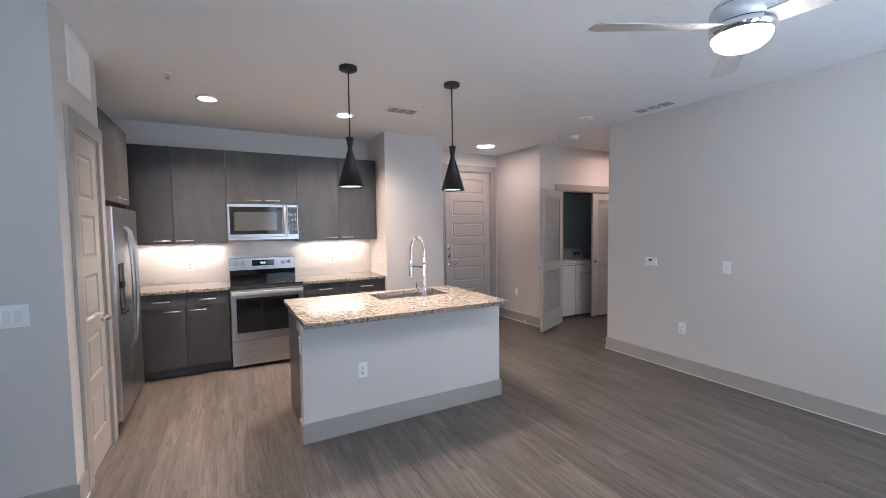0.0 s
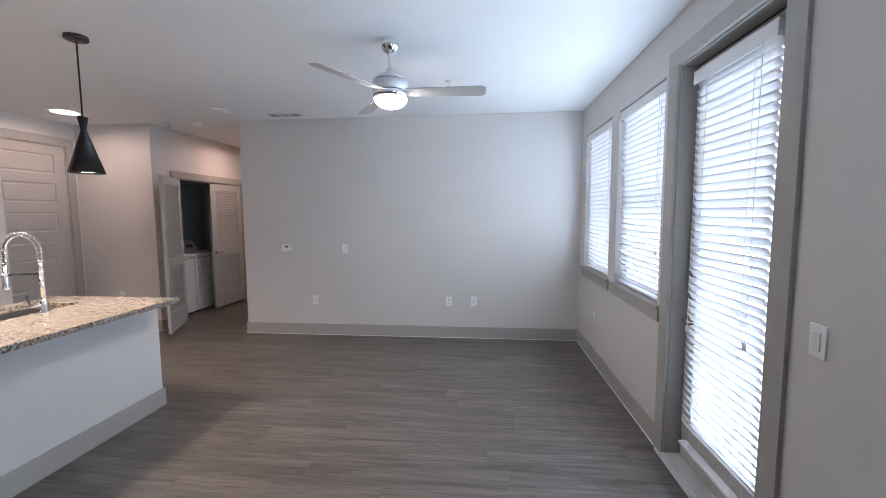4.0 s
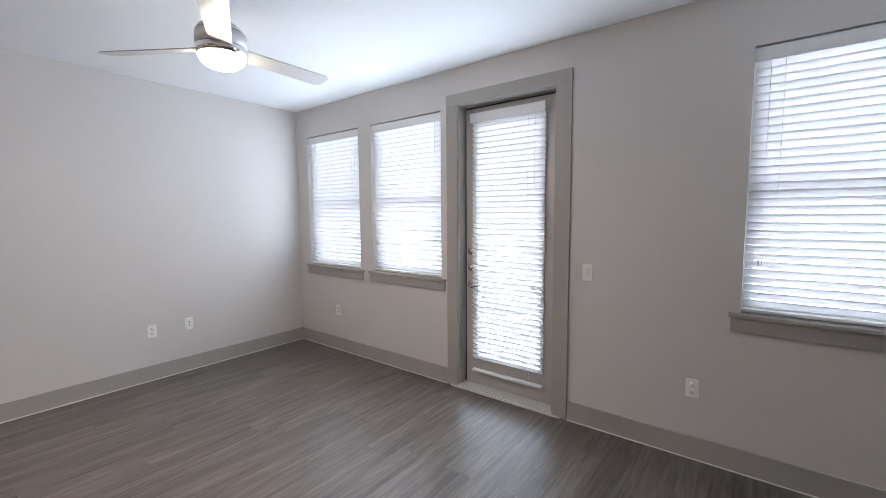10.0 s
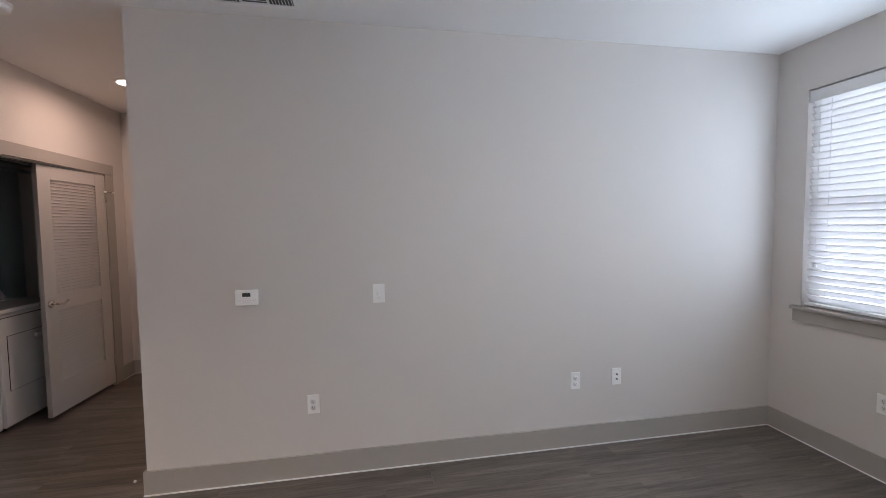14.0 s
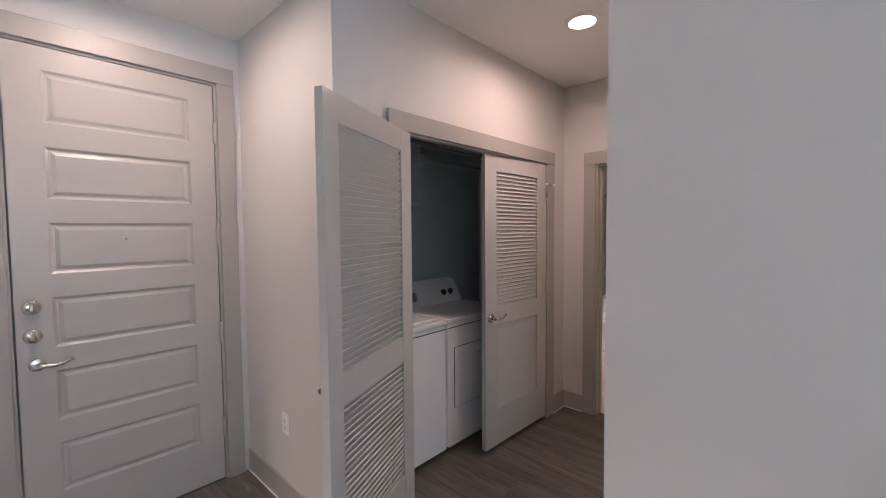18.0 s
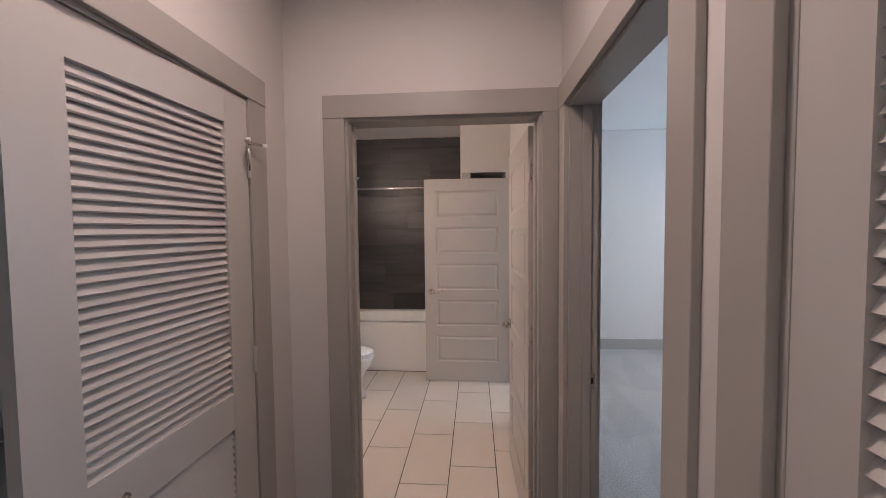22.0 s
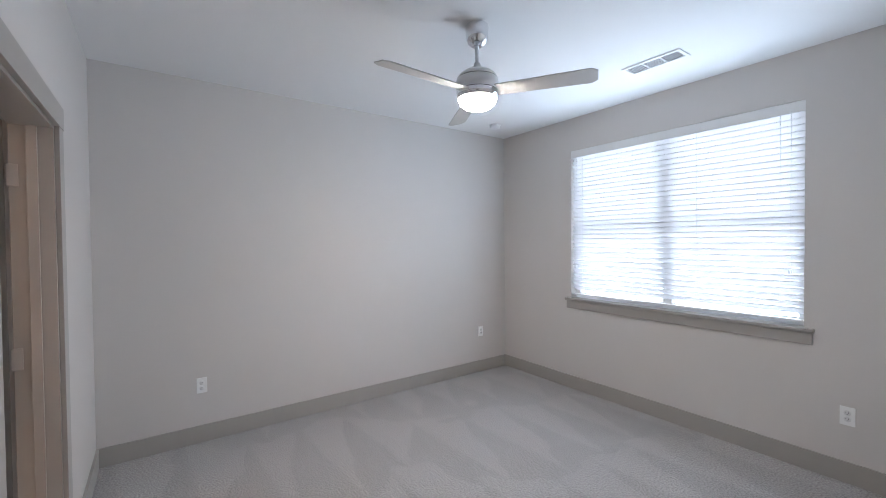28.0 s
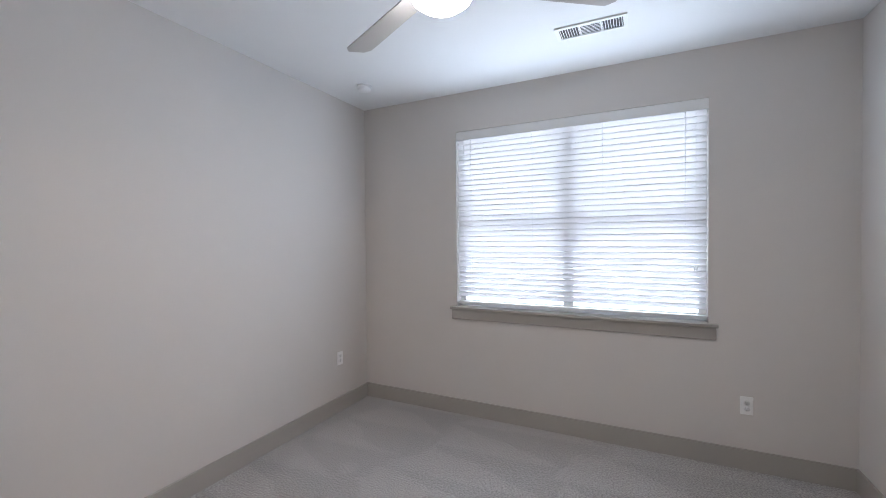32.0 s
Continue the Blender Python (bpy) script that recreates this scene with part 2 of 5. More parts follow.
    b.inputs["Sheen Weight"].default_value = 0.15
    tc = nt.nodes.new("ShaderNodeTexCoord")
    fine = nt.nodes.new("ShaderNodeTexNoise")
    fine.inputs["Scale"].default_value, fine.inputs["Detail"].default_value = 95, 7
    broad = nt.nodes.new("ShaderNodeTexNoise")
    broad.inputs["Scale"].default_value, broad.inputs["Detail"].default_value = 2.2, 3
    # vacuum strokes: a slanted saw of pile leaning two ways
    def math_node(op, a, b=None, c=None):
        n = nt.nodes.new("ShaderNodeMath")
        n.operation = op
        for i, v in enumerate((a, b, c)):
            if v is None:
                continue
            if isinstance(v, (int, float)):
                n.inputs[i].default_value = v
            else:
                nt.links.new(v, n.inputs[i])
        return n.outputs[0]

    wob = nt.nodes.new("ShaderNodeTexNoise")
    wob.inputs["Scale"].default_value, wob.inputs["Detail"].default_value, wob.inputs["Roughness"].default_value = 1.15, 5, 0.5
    nt.links.new(tc.outputs["Object"], wob.inputs["Vector"])
    mp = nt.nodes.new("ShaderNodeMapping")
    mp.inputs["Rotation"].default_value = (0, 0, radians(20))
    nt.links.new(tc.outputs["Object"], mp.inputs[0])
    sep = nt.nodes.new("ShaderNodeSeparateXYZ")
    nt.links.new(mp.outputs[0], sep.inputs[0])
    wobble = math_node('MULTIPLY', wob.outputs["Fac"], 1.5)
    u = math_node('ADD', math_node('DIVIDE', sep.outputs["Y"], 0.42), wobble)
    v = math_node('ADD', math_node('DIVIDE', sep.outputs["X"], 0.95), wobble)
    fu = math_node('FRACT', math_node('ADD', u, math_node('MULTIPLY', math_node('FLOOR', v), 0.37)))
    fv = math_node('FRACT', v)
    tri = nt.nodes.new("ShaderNodeMapRange")
    tri.inputs[1].default_value, tri.inputs[2].default_value = -0.035, 0.07
    nt.links.new(math_node('SUBTRACT', fv, fu), tri.inputs[0])
    nt.links.new(tc.outputs["Object"], fine.inputs["Vector"])
    nt.links.new(tc.outputs["Object"], broad.inputs["Vector"])
    r = nt.nodes.new("ShaderNodeValToRGB")
    r.color_ramp.elements[0].position, r.color_ramp.elements[0].color = 0.32, (0.255, 0.247, 0.241, 1)
    r.color_ramp.elements[1].position, r.color_ramp.elements[1].color = 0.68, (0.545, 0.528, 0.516, 1)
    nt.links.new(fine.outputs["Fac"], r.inputs[0])
    r2 = nt.nodes.new("ShaderNodeValToRGB")
    r2.color_ramp.elements[0].position, r2.color_ramp.elements[0].color = 0.2, (0.895, 0.895, 0.895, 1)
    r2.color_ramp.elements[1].position, r2.color_ramp.elements[1].color = 0.75, (1, 1, 1, 1)
    mm = nt.nodes.new("ShaderNodeMix")
    mm.inputs[0].default_value = 0.45
    nt.links.new(tri.outputs[0], mm.inputs[2])
    nt.links.new(broad.outputs["Fac"], mm.inputs[3])
    nt.links.new(mm.outputs[0], r2.inputs[0])
    mx = nt.nodes.new("ShaderNodeMix")
    mx.data_type, mx.blend_type = 'RGBA', 'MULTIPLY'
    mx.inputs[0].default_value = 1.0
    nt.links.new(r.outputs[0], mx.inputs[6])
    nt.links.new(r2.outputs[0], mx.inputs[7])
    nt.links.new(mx.outputs[2], b.inputs["Base Color"])
    bp = nt.nodes.new("ShaderNodeBump")
    bp.inputs["Strength"].default_value, bp.inputs["Distance"].default_value = 1.0, 0.008
    nt.links.new(fine.outputs["Fac"], bp.inputs["Height"])
    nt.links.new(bp.outputs[0], b.inputs["Normal"])
    return m


def brushed(name, color, rough, along='x'):
    m = mat(name, color, rough, 1.0, 0.05, 4.0)
    nt = m.node_tree
    b = nt.nodes["Principled BSDF"]
    tc = nt.nodes.new("ShaderNodeTexCoord")
    mul = nt.nodes.new("ShaderNodeVectorMath")
    mul.operation = 'MULTIPLY'
    v = [260.0, 260.0, 260.0]
    v["xyz".index(along)] = 3.0
    mul.inputs[1].default_value = v
    n = nt.nodes.new("ShaderNodeTexNoise")
    n.inputs["Scale"].default_value = 1.0
    nt.links.new(tc.outputs["Object"], mul.inputs[0])
    nt.links.new(mul.outputs[0], n.inputs["Vector"])
    mr = nt.nodes.new("ShaderNodeMapRange")
    mr.inputs[3].default_value, mr.inputs[4].default_value = rough - 0.025, rough + 0.03
    nt.links.new(n.outputs["Fac"], mr.inputs[0])
    nt.links.new(mr.outputs[0], b.inputs["Roughness"])
    return m


M_WALL = mat("wall paint", (0.645, 0.618, 0.596), 0.55, vary=0.02, scale=1.5, bump=0.25, bscale=160)
M_CEIL = mat("ceiling paint", (0.86, 0.86, 0.86), 0.75, vary=0.015, scale=1.2, bump=0.35, bscale=110)
M_TRIM = mat("trim paint", (0.388, 0.367, 0.340), 0.35, vary=0.03, scale=3, bump=0.06, bscale=60)
M_DOOR = mat("door paint", (0.45, 0.425, 0.398), 0.32, vary=0.025, scale=3, bump=0.06, bscale=60)
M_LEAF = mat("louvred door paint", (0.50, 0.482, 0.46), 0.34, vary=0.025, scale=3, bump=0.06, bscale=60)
M_WHITE = mat("white plastic", (0.88, 0.88, 0.875), 0.35, vary=0.01)
M_WHITEMET = mat("white enamel", (0.80, 0.80, 0.80), 0.22, vary=0.015, coat=0.3)
M_PLANK = plank_wood("vinyl plank")
M_SUB = mat("floor joint", (0.07, 0.06, 0.052), 0.8)
M_CARPET = carpet("carpet")
M_CAB = streaked("cabinet stain", (0.034, 0.034, 0.035), (0.080, 0.079, 0.078), 'z', 0.30, 2.6, 0.05, 0.22, 5, spec=0.5, shade=0.05)
M_GRANITE = granite("granite")
M_STEEL = brushed("stainless steel", (0.50, 0.50, 0.51), 0.28, 'x')
M_CHROME = mat("chrome", (0.82, 0.82, 0.83), 0.06, 1.0, 0.01)
M_NICKEL = mat("satin nickel", (0.66, 0.62, 0.56), 0.24, 1.0, 0.02)
M_PULL = mat("brushed silver pull", (0.78, 0.78, 0.79), 0.3, 0.85, 0.02)
M_BLACKGLASS = mat("black glass", (0.012, 0.012, 0.014), 0.06, vary=0.02)
M_BLACK = mat("black plastic", (0.02, 0.02, 0.022), 0.45)
M_BLACKMET = mat("black metal", (0.018, 0.017, 0.017), 0.42, vary=0.05)
M_SPLASH = mat("backsplash tile", (0.76, 0.74, 0.71), 0.2, vary=0.03, object_vary=0.025)
M_GROUT = mat("grout", (0.755, 0.735, 0.705), 0.8)
M_DARKTILE = streaked("dark wood-look tile", (0.026, 0.026, 0.028), (0.088, 0.085, 0.085), 'y', 0.35, 4.0, 0.08, 0.22, 9, shade=0.28)
M_GREYTILE = streaked("grey wood-look tile", (0.38, 0.368, 0.352), (0.50, 0.485, 0.465), 'x', 0.35, 3.0, 0.08, 0.25, 8)
M_FLOORTILE = mat("floor tile", (0.66, 0.60, 0.54), 0.3, vary=0.05, scale=4, object_vary=0.05)
M_DARKGROUT = mat("dark grout", (0.06, 0.05, 0.042), 0.9)
M_CERAMIC = mat("porcelain", (0.82, 0.81, 0.79), 0.28, vary=0.01)
M_SLAT = translucent("blind slat", (0.87, 0.86, 0.86), 0.5)
M_VINYL = mat("window vinyl", (0.8, 0.8, 0.8), 0.4)
M_GLASS = glass("glass")
M_BULB = glow("lit diffuser", (1.0, 0.93, 0.82), 9.0)
M_FANBULB = glow("lit fan diffuser", (1.0, 0.84, 0.69), 88.0)
M_BLADE = mat("fan blade silver", (0.52, 0.50, 0.48), 0.4, 0.35, 0.03)
# wall paint darkened and cooled: the unlit closet's shade is in this colour
M_CLOSETSHADE = mat("shade-tinted closet paint", (0.44, 0.505, 0.515), 0.6, vary=0.02, bump=0.2, bscale=160)


# ---- building helpers ----
def box(bm, x0, x1, y0, y1, z0, z1, bevel=0.0):
    vs = [bm.verts.new((x, y, z)) for x in (x0, x1) for y in (y0, y1) for z in (z0, z1)]
    fs = [bm.faces.new([vs[i] for i in f]) for f in ((0, 1, 3, 2), (4, 6, 7, 5), (0, 4, 5, 1), (2, 3, 7, 6), (0, 2, 6, 4), (1, 5, 7, 3))]
    if bevel:
        bmesh.ops.bevel(bm, geom=list({e for f in fs for e in f.edges}), offset=bevel, segments=2, profile=0.5, affect='EDGES')
    return bm


def boxes(*rows, bevel=0.0):
    bm = bmesh.new()
    for r in rows:
        box(bm, *r, bevel=bevel)
    return bm


def lathe(profile, segs=32, bm=None, axis='z', center=(0, 0, 0), smooth=True):
    """Turns (radius, height) pairs round an axis."""
    bm = bm or bmesh.new()
    rings = []
    for r, h in profile:
        ring = []
        for i in range(segs):
            a = 2 * math.pi * i / segs
            p = (r * math.cos(a), r * math.sin(a), h)
            if axis == 'x':
                p = (h, p[0], p[1])
            elif axis == 'y':
                p = (p[0], h, p[1])
            ring.append(bm.verts.new([a1 + b1 for a1, b1 in zip(p, center)]))
        rings.append(ring)
    for a, b in zip(rings, rings[1:]):
        for i in range(segs):
            f = bm.faces.new((a[i], a[(i + 1) % segs], b[(i + 1) % segs], b[i]))
            f.smooth = smooth
    bm.faces.new(rings[0][::-1])
    bm.faces.new(rings[-1])
    bmesh.ops.recalc_face_normals(bm, faces=bm.faces[:])
    return bm


def tube(points, radius, segs=10, bm=None):
    """A round bar along a line of points."""
    bm = bm or bmesh.new()
    pts = [Vector(p) for p in points]
    rings = []
    for i, p in enumerate(pts):
        d = (pts[min(i + 1, len(pts) - 1)] - pts[max(i - 1, 0)]).normalized()
        u = d.orthogonal().normalized()
        if i and rings:
            u = (last - d * last.dot(d)).normalized()
        last = u
        w = d.cross(u)
        rings.append([bm.verts.new(p + radius * (math.cos(2 * math.pi * k / segs) * u + math.sin(2 * math.pi * k / segs) * w)) for k in range(segs)])
    for a, b in zip(rings, rings[1:]):
        for k in range(segs):
            f = bm.faces.new((a[k], a[(k + 1) % segs], b[(k + 1) % segs], b[k]))
            f.smooth = True
    bm.faces.new(rings[0][::-1])
    bm.faces.new(rings[-1])
    bmesh.ops.recalc_face_normals(bm, faces=bm.faces[:])
    return bm


def part(name, bm, material, parent=None, label=""):
    """Links a bmesh as one mesh object, under a thing or a part if one is given."""
    me = bm
    if isinstance(bm, bmesh.types.BMesh):
        me = bpy.data.meshes.new(name)
        bm.to_mesh(me)
        bm.free()
        me.materials.append(material)
    ob = new(name, me)
    if parent is not None:
        ob.parent = parent
    if label:
        ob["label"] = label
    return ob


def thing(name, m, label, category, group=""):
    ob = new(name)
    ob.empty_display_size = 0.1
    ob.matrix_world = m
    return tagged(ob, label, category, group)


def structure(name, bm, material, label="", category=""):
    return tagged(part(name, bm, material), label, category, "", "structure")


def wall(name, axis, a, b, s0, s1, holes=(), z0=0.0, z1=CEIL, material=None, label="", category="wall"):
    """A wall between the planes axis=a and axis=b, from s0 to s1 along the other axis; holes: (s0, s1, z0, z1)."""
    bm = bmesh.new()

    def piece(p, q, zl, zh):
        if q - p > 1e-4 and zh - zl > 1e-4:
            box(bm, *((a, b, p, q) if axis == 'x' else (p, q, a, b)), zl, zh)

    at = s0
    for h0, h1, hz0, hz1 in sorted(holes):
        piece(at, h0, z0, z1)
        piece(h0, h1, z0, hz0)
        piece(h0, h1, hz1, z1)
        at = h1
    piece(at, s1, z0, z1)
    return structure(name, bm, material or M_WALL, label or "smooth light warm grey painted wall", category)


# ---- shell ----
W1, W2, W3 = (3.784, 4.670), (2.718, 3.605), (-0.303, 0.585)
GDOOR, GDH = (1.674, 2.543), 2.407
BWIN = (7.775, 9.613)
BSILL, BHEAD = 0.938, 2.44
CLOSET, BEDDOOR = (5.075, 5.848), (6.108, 6.975)
BATHDOOR, BATHDOOR2 = (4.0, 4.862), (8.53, 9.42)
LAUNDRY = (5.268, 6.778)
ENTRY = (3.84, 4.742)
PANTRY, PANH = (3.62, 4.155), 2.13
DH = 2.05

wall("wall_south", 'y', WINY - 0.16, WINY, WESTX, TVX, [(*W1, SILL, HEAD), (*W2, SILL, HEAD), (*W3, SILL, HEAD), (*GDOOR, 0, GDH)])
wall("wall_tv", 'x', TVX, 5.0, WINY - 0.16, HALLR)
wall("wall_hall_right", 'y', NOOKN, HALLR, 5.0, BATHX, [(*CLOSET, 0, DH), (*BEDDOOR, 0, DH)], z1=BEDCEIL)
wall("wall_hall_end", 'x', BATHX, BATHX + 0.12, HALLR, 6.18, [(*BATHDOOR, 0, DH)])
wall("wall_hall_left", 'y', HALLL, HALLL + 0.115, ENTX, BATHX, [(*LAUNDRY, 0, DH)])
wall("wall_entry_right", 'x', ENTX, ENTX + 0.12, HALLL + 0.115, ENTY)
wall("wall_entry", 'y', ENTY, ENTY + 0.13, STUBR, ENTX + 0.12, [(*ENTRY, 0, 2.42)])
wall("wall_kitchen_stub", 'x', STUBL, STUBR, STUBY, ENTY + 0.13)
wall("wall_kitchen_back", 'y', BACKY, BACKY + 0.13, -0.9, STUBL)
wall("wall_kitchen_left", 'x', -0.9, -0.78, PANY + 0.12, BACKY)
wall("wall_pantry", 'x', -0.115, PANX, PANY + 0.12, 4.25, [(*PANTRY, 0, PANH)])
wall("wall_pantry_north", 'y', 4.19, 4.25, -0.78, -0.115)
wall("wall_living_north", 'y', PANY, PANY + 0.12, WESTX, PANX)
wall("wall_west", 'x', WESTX - 0.12, WESTX, WINY - 0.16, PANY + 0.12)
# blue-grey here paints in the closet's shade
wall("wall_laundry_back", 'y', 6.06, 6.18, ENTX + 0.12, BATHX, material=M_CLOSETSHADE, label="closet wall with its shade put into the paint")
wall("wall_bath_north", 'y', BATHN, BATHN + 0.12, BATHX + 0.12, BATHE)
wall("wall_bath_east", 'x', BATHE, BATHE + 0.12, HALLR, BATHN + 0.12)
wall("wall_linen", 'x', 9.63, BATHE, HALLR, 4.44, [(3.965, 4.335, 0, 2.15)])
wall("wall_bed_north", 'y', BEDN, HALLR, BATHX, BEDE + 0.12, [(*BATHDOOR2, 0, DH)], z1=BEDCEIL)
wall("wall_bed_east", 'x', BEDE, BEDE + 0.12, BEDS - 0.16, BEDN, z1=BEDCEIL)
wall("wall_bed_south", 'y', BEDS - 0.16, BEDS, BEDW - 0.12, BEDE, [(*BWIN, BSILL, BHEAD)], z1=BEDCEIL)
wall("wall_bed_west", 'x', BEDW - 0.12, BEDW, BEDS, NOOKY, z1=BEDCEIL)
wall("wall_nook", 'y', NOOKY - 0.12, NOOKY, 5.93, BEDW - 0.12, z1=BEDCEIL)
wall("wall_nook_left", 'x', 5.93, 6.05, NOOKY, NOOKN, z1=BEDCEIL)
wall("wall_closet_back", 'y', 3.1, 3.2, 5.0, 5.93)
structure("ceiling", boxes((WESTX - 0.12, 5.93, -0.45, 6.35, CEIL, CEIL + 0.12), (5.93, BEDE + 0.12, 3.85, 6.35, CEIL, CEIL + 0.12)), M_CEIL, "flat white painted ceiling with light texture", "ceiling")
structure("ceiling_bedroom", boxes((5.93, BEDE + 0.12, -0.45, 3.85, BEDCEIL, BEDCEIL + 0.12)), M_CEIL, "flat white painted bedroom ceiling with light texture", "ceiling")
structure("floor", boxes((WESTX - 0.12, BEDE + 0.12, -0.45, 6.35, -0.12, -0.006)), M_SUB, "grey-brown wood-look vinyl plank floor", "floor")
structure("floor_bedroom", boxes((BEDW - 0.0, BEDE, BEDS, BEDN, -0.006, 0.010), (6.05, BEDW, NOOKY, NOOKN, -0.006, 0.010), (BEDW, BATHX, BEDN, NOOKN, -0.006, 0.010), (BEDDOOR[0], BEDDOOR[1], NOOKN, NOOKN + 0.03, -0.006, 0.009)), M_CARPET, "light grey cut-pile carpet with vacuum strokes", "carpet")

# baseboards
BBH, BBT = 0.14, 0.014


def baseboards(name, rows, label, caulk=True):
    """rows: axis, face, side (+1 or -1), from, to."""
    bm = bmesh.new()
    for axis, f, side, s0, s1 in rows:
        a, b = sorted((f, f + side * BBT))
        if axis == 'x':
            box(bm, a, b, s0, s1, 0, BBH)
        else:
            box(bm, s0, s1, a, b, 0, BBH)
    ob = structure(name, bm, M_TRIM, label, "baseboard")
    bm = bmesh.new()
    for axis, f, side, s0, s1 in rows:
        a, b = sorted((f + side * BBT, f + side * (BBT + 0.006)))
        box(bm, *((a, b, s0, s1) if axis == 'x' else (s0, s1, a, b)), 0, 0.006)
    if caulk:
        part("caulk_bead", bm, M_VINYL, ob, "thin white caulk bead")
    return ob


baseboards("baseboard", [
    ('x', TVX, -1, WINY, HALLR + BBT), ('y', HALLR, 1, TVX, CLOSET[0] - 0.092), ('y', HALLR, 1, CLOSET[1] + 0.092, BEDDOOR[0] - 0.092),
    ('y', WINY, 1, WESTX, GDOOR[0] - 0.11), ('y', WINY, 1, GDOOR[1] + 0.11, TVX - BBT),
    ('y', HALLL, -1, ENTX - BBT, LAUNDRY[0] - 0.1), ('y', HALLL, -1, LAUNDRY[1] + 0.1, BATHX), ('x', ENTX, -1, HALLL, ENTY - BBT),
    ('x', BATHX, -1, BATHDOOR[1] + 0.095, HALLL - BBT),
    ('y', ENTY, -1, STUBR, ENTRY[0] - 0.1), ('x', STUBR, 1, STUBY, ENTY - BBT), ('y', STUBY, -1, STUBL, STUBR + BBT),
    ('x', PANX, 1, PANY, PANTRY[0] - 0.09), ('y', PANY, -1, WESTX, PANX + BBT), ('x', WESTX, 1, WINY + BBT, PANY - BBT),
], "taupe painted flat baseboard")
baseboards("baseboard_bedroom", [
    ('x', BEDE, -1, BEDS, BEDN), ('y', BEDS, 1, BEDW, BEDE - BBT), ('y', BEDN, -1, BATHDOOR2[1] + 0.1, BEDE - BBT), ('y', BEDN, -1, BEDDOOR[1] + 0.1, BATHDOOR2[0] - 0.1),
    ('x', BEDW, 1, BEDS + BBT, NOOKY + BBT), ('y', NOOKY, 1, 6.05, BEDW),
], "taupe painted flat baseboard above carpet", False)


def casing(name, axis, f, side, s0, s1, top, w=0.092, head=0.095, w0=None, w1=None, depth=0.14, jamb=True, stops=True):
    """A flat door casing on one face of a wall, and the lining of its opening."""
    w0, w1 = (w if w0 is None else w0), (w if w1 is None else w1)
    ob = tagged(new(name), "taupe painted flat door casing", "door frame", "", "structure")
    a, b = sorted((f, f + side * 0.018))
    c, d = sorted((f, f + side * 0.021))

    def put(nm, p, q, z0, z1, aa, bb):
        bm = boxes((aa, bb, p, q, z0, z1) if axis == 'x' else (p, q, aa, bb, z0, z1), bevel=0.002)
        part(nm, bm, M_TRIM, ob)

    put("casing_leg", s0 - w0, s0 + 0.004, 0, top, a, b)
    put("casing_leg", s1 - 0.004, s1 + w1, 0, top, a, b)
    put("casing_head", s0 - w0, s1 + w1, top - 0.004, top + head, c, d)
    if jamb:
        e, g = sorted((f, f - side * depth))
        put("jamb", s0, s0 + 0.017, 0, top - 0.017, e, g)
        put("jamb", s1 - 0.017, s1, 0, top - 0.017, e, g)
        put("jamb_head", s0, s1, top - 0.017, top, e, g)
    if jamb and stops:
        m0, m1 = sorted((f - side * 0.05, f - side * 0.085))
        put("door_stop", s0 + 0.017, s0 + 0.028, 0, top - 0.017, m0, m1)
        put("door_stop", s1 - 0.028, s1 - 0.017, 0, top - 0.017, m0, m1)
    return ob


casing("door_frame_closet", 'y', HALLR, 1, *CLOSET, DH, depth=0.112)
casing("door_frame_bedroom", 'y', HALLR, 1, *BEDDOOR, DH, depth=0.112)
casing("door_frame_bath", 'x', BATHX, -1, *BATHDOOR, DH, w0=0.072, depth=0.12)
casing("door_frame_laundry", 'y', HALLL, -1, *LAUNDRY, DH, w1=0.116, depth=0.115)
casing("door_frame_entry", 'y', ENTY, -1, *ENTRY, 2.42, depth=0.13)
casing("door_frame_pantry", 'x', PANX, 1, *PANTRY, PANH, w1=0.085, depth=0.115)
casing("door_frame_bath_bedroom", 'y', BEDN, -1, *BATHDOOR2, DH)
casing("door_frame_bath_inside", 'y', HALLR, 1, *BATHDOOR2, DH, jamb=False)
casing("door_frame_bedroom_inside", 'y', NOOKN, -1, BEDDOOR[0] - 0.012, BEDDOOR[1] + 0.012, DH + 0.012, jamb=False)
casing("door_frame_balcony", 'y', WINY, 1, *GDOOR, GDH, w=0.105, head=0.09, depth=0.16, stops=False)


# ---- doors ----
def lever(parent, x, z, y, side, turn, material=None):
    """A lever handle on one face of a leaf: rose, neck and bar."""
    material = material or M_NICKEL
    h = part("door_handle", lathe([(0.0001, 0), (0.031, 0), (0.031, 0.007), (0.026, 0.011), (0.0001, 0.011)], 24, None, 'y'), material, parent, "satin nickel lever handle")
    h.matrix_basis = pose(x, y, z) @ (Matrix.Diagonal((1, side, 1, 1)))
    part("neck", tube([(0, 0.008, 0), (0, 0.045, 0)], 0.010, 12), material, h)
    part("lever", tube([(0, 0.045, 0), (turn * 0.02, 0.05, 0.0), (turn * 0.05, 0.049, -0.005), (turn * 0.08, 0.046, -0.003), (turn * 0.105, 0.042, 0.006), (turn * 0.122, 0.039, 0.013)], 0.0085, 12), material, h)
    return h


def hinges(parent, x, y, heights, size=0.09, r=0.0068):
    for z in heights:
        part("hinge", lathe([(0.0001, -size / 2 - 0.004), (r * 0.7, -size / 2 - 0.005), (r, -size / 2), (r, size / 2), (r * 0.7, size / 2 + 0.005), (0.0001, size / 2 + 0.004)], 12, None, 'z', (x, y, z)), M_DOOR, parent, "painted butt hinge")


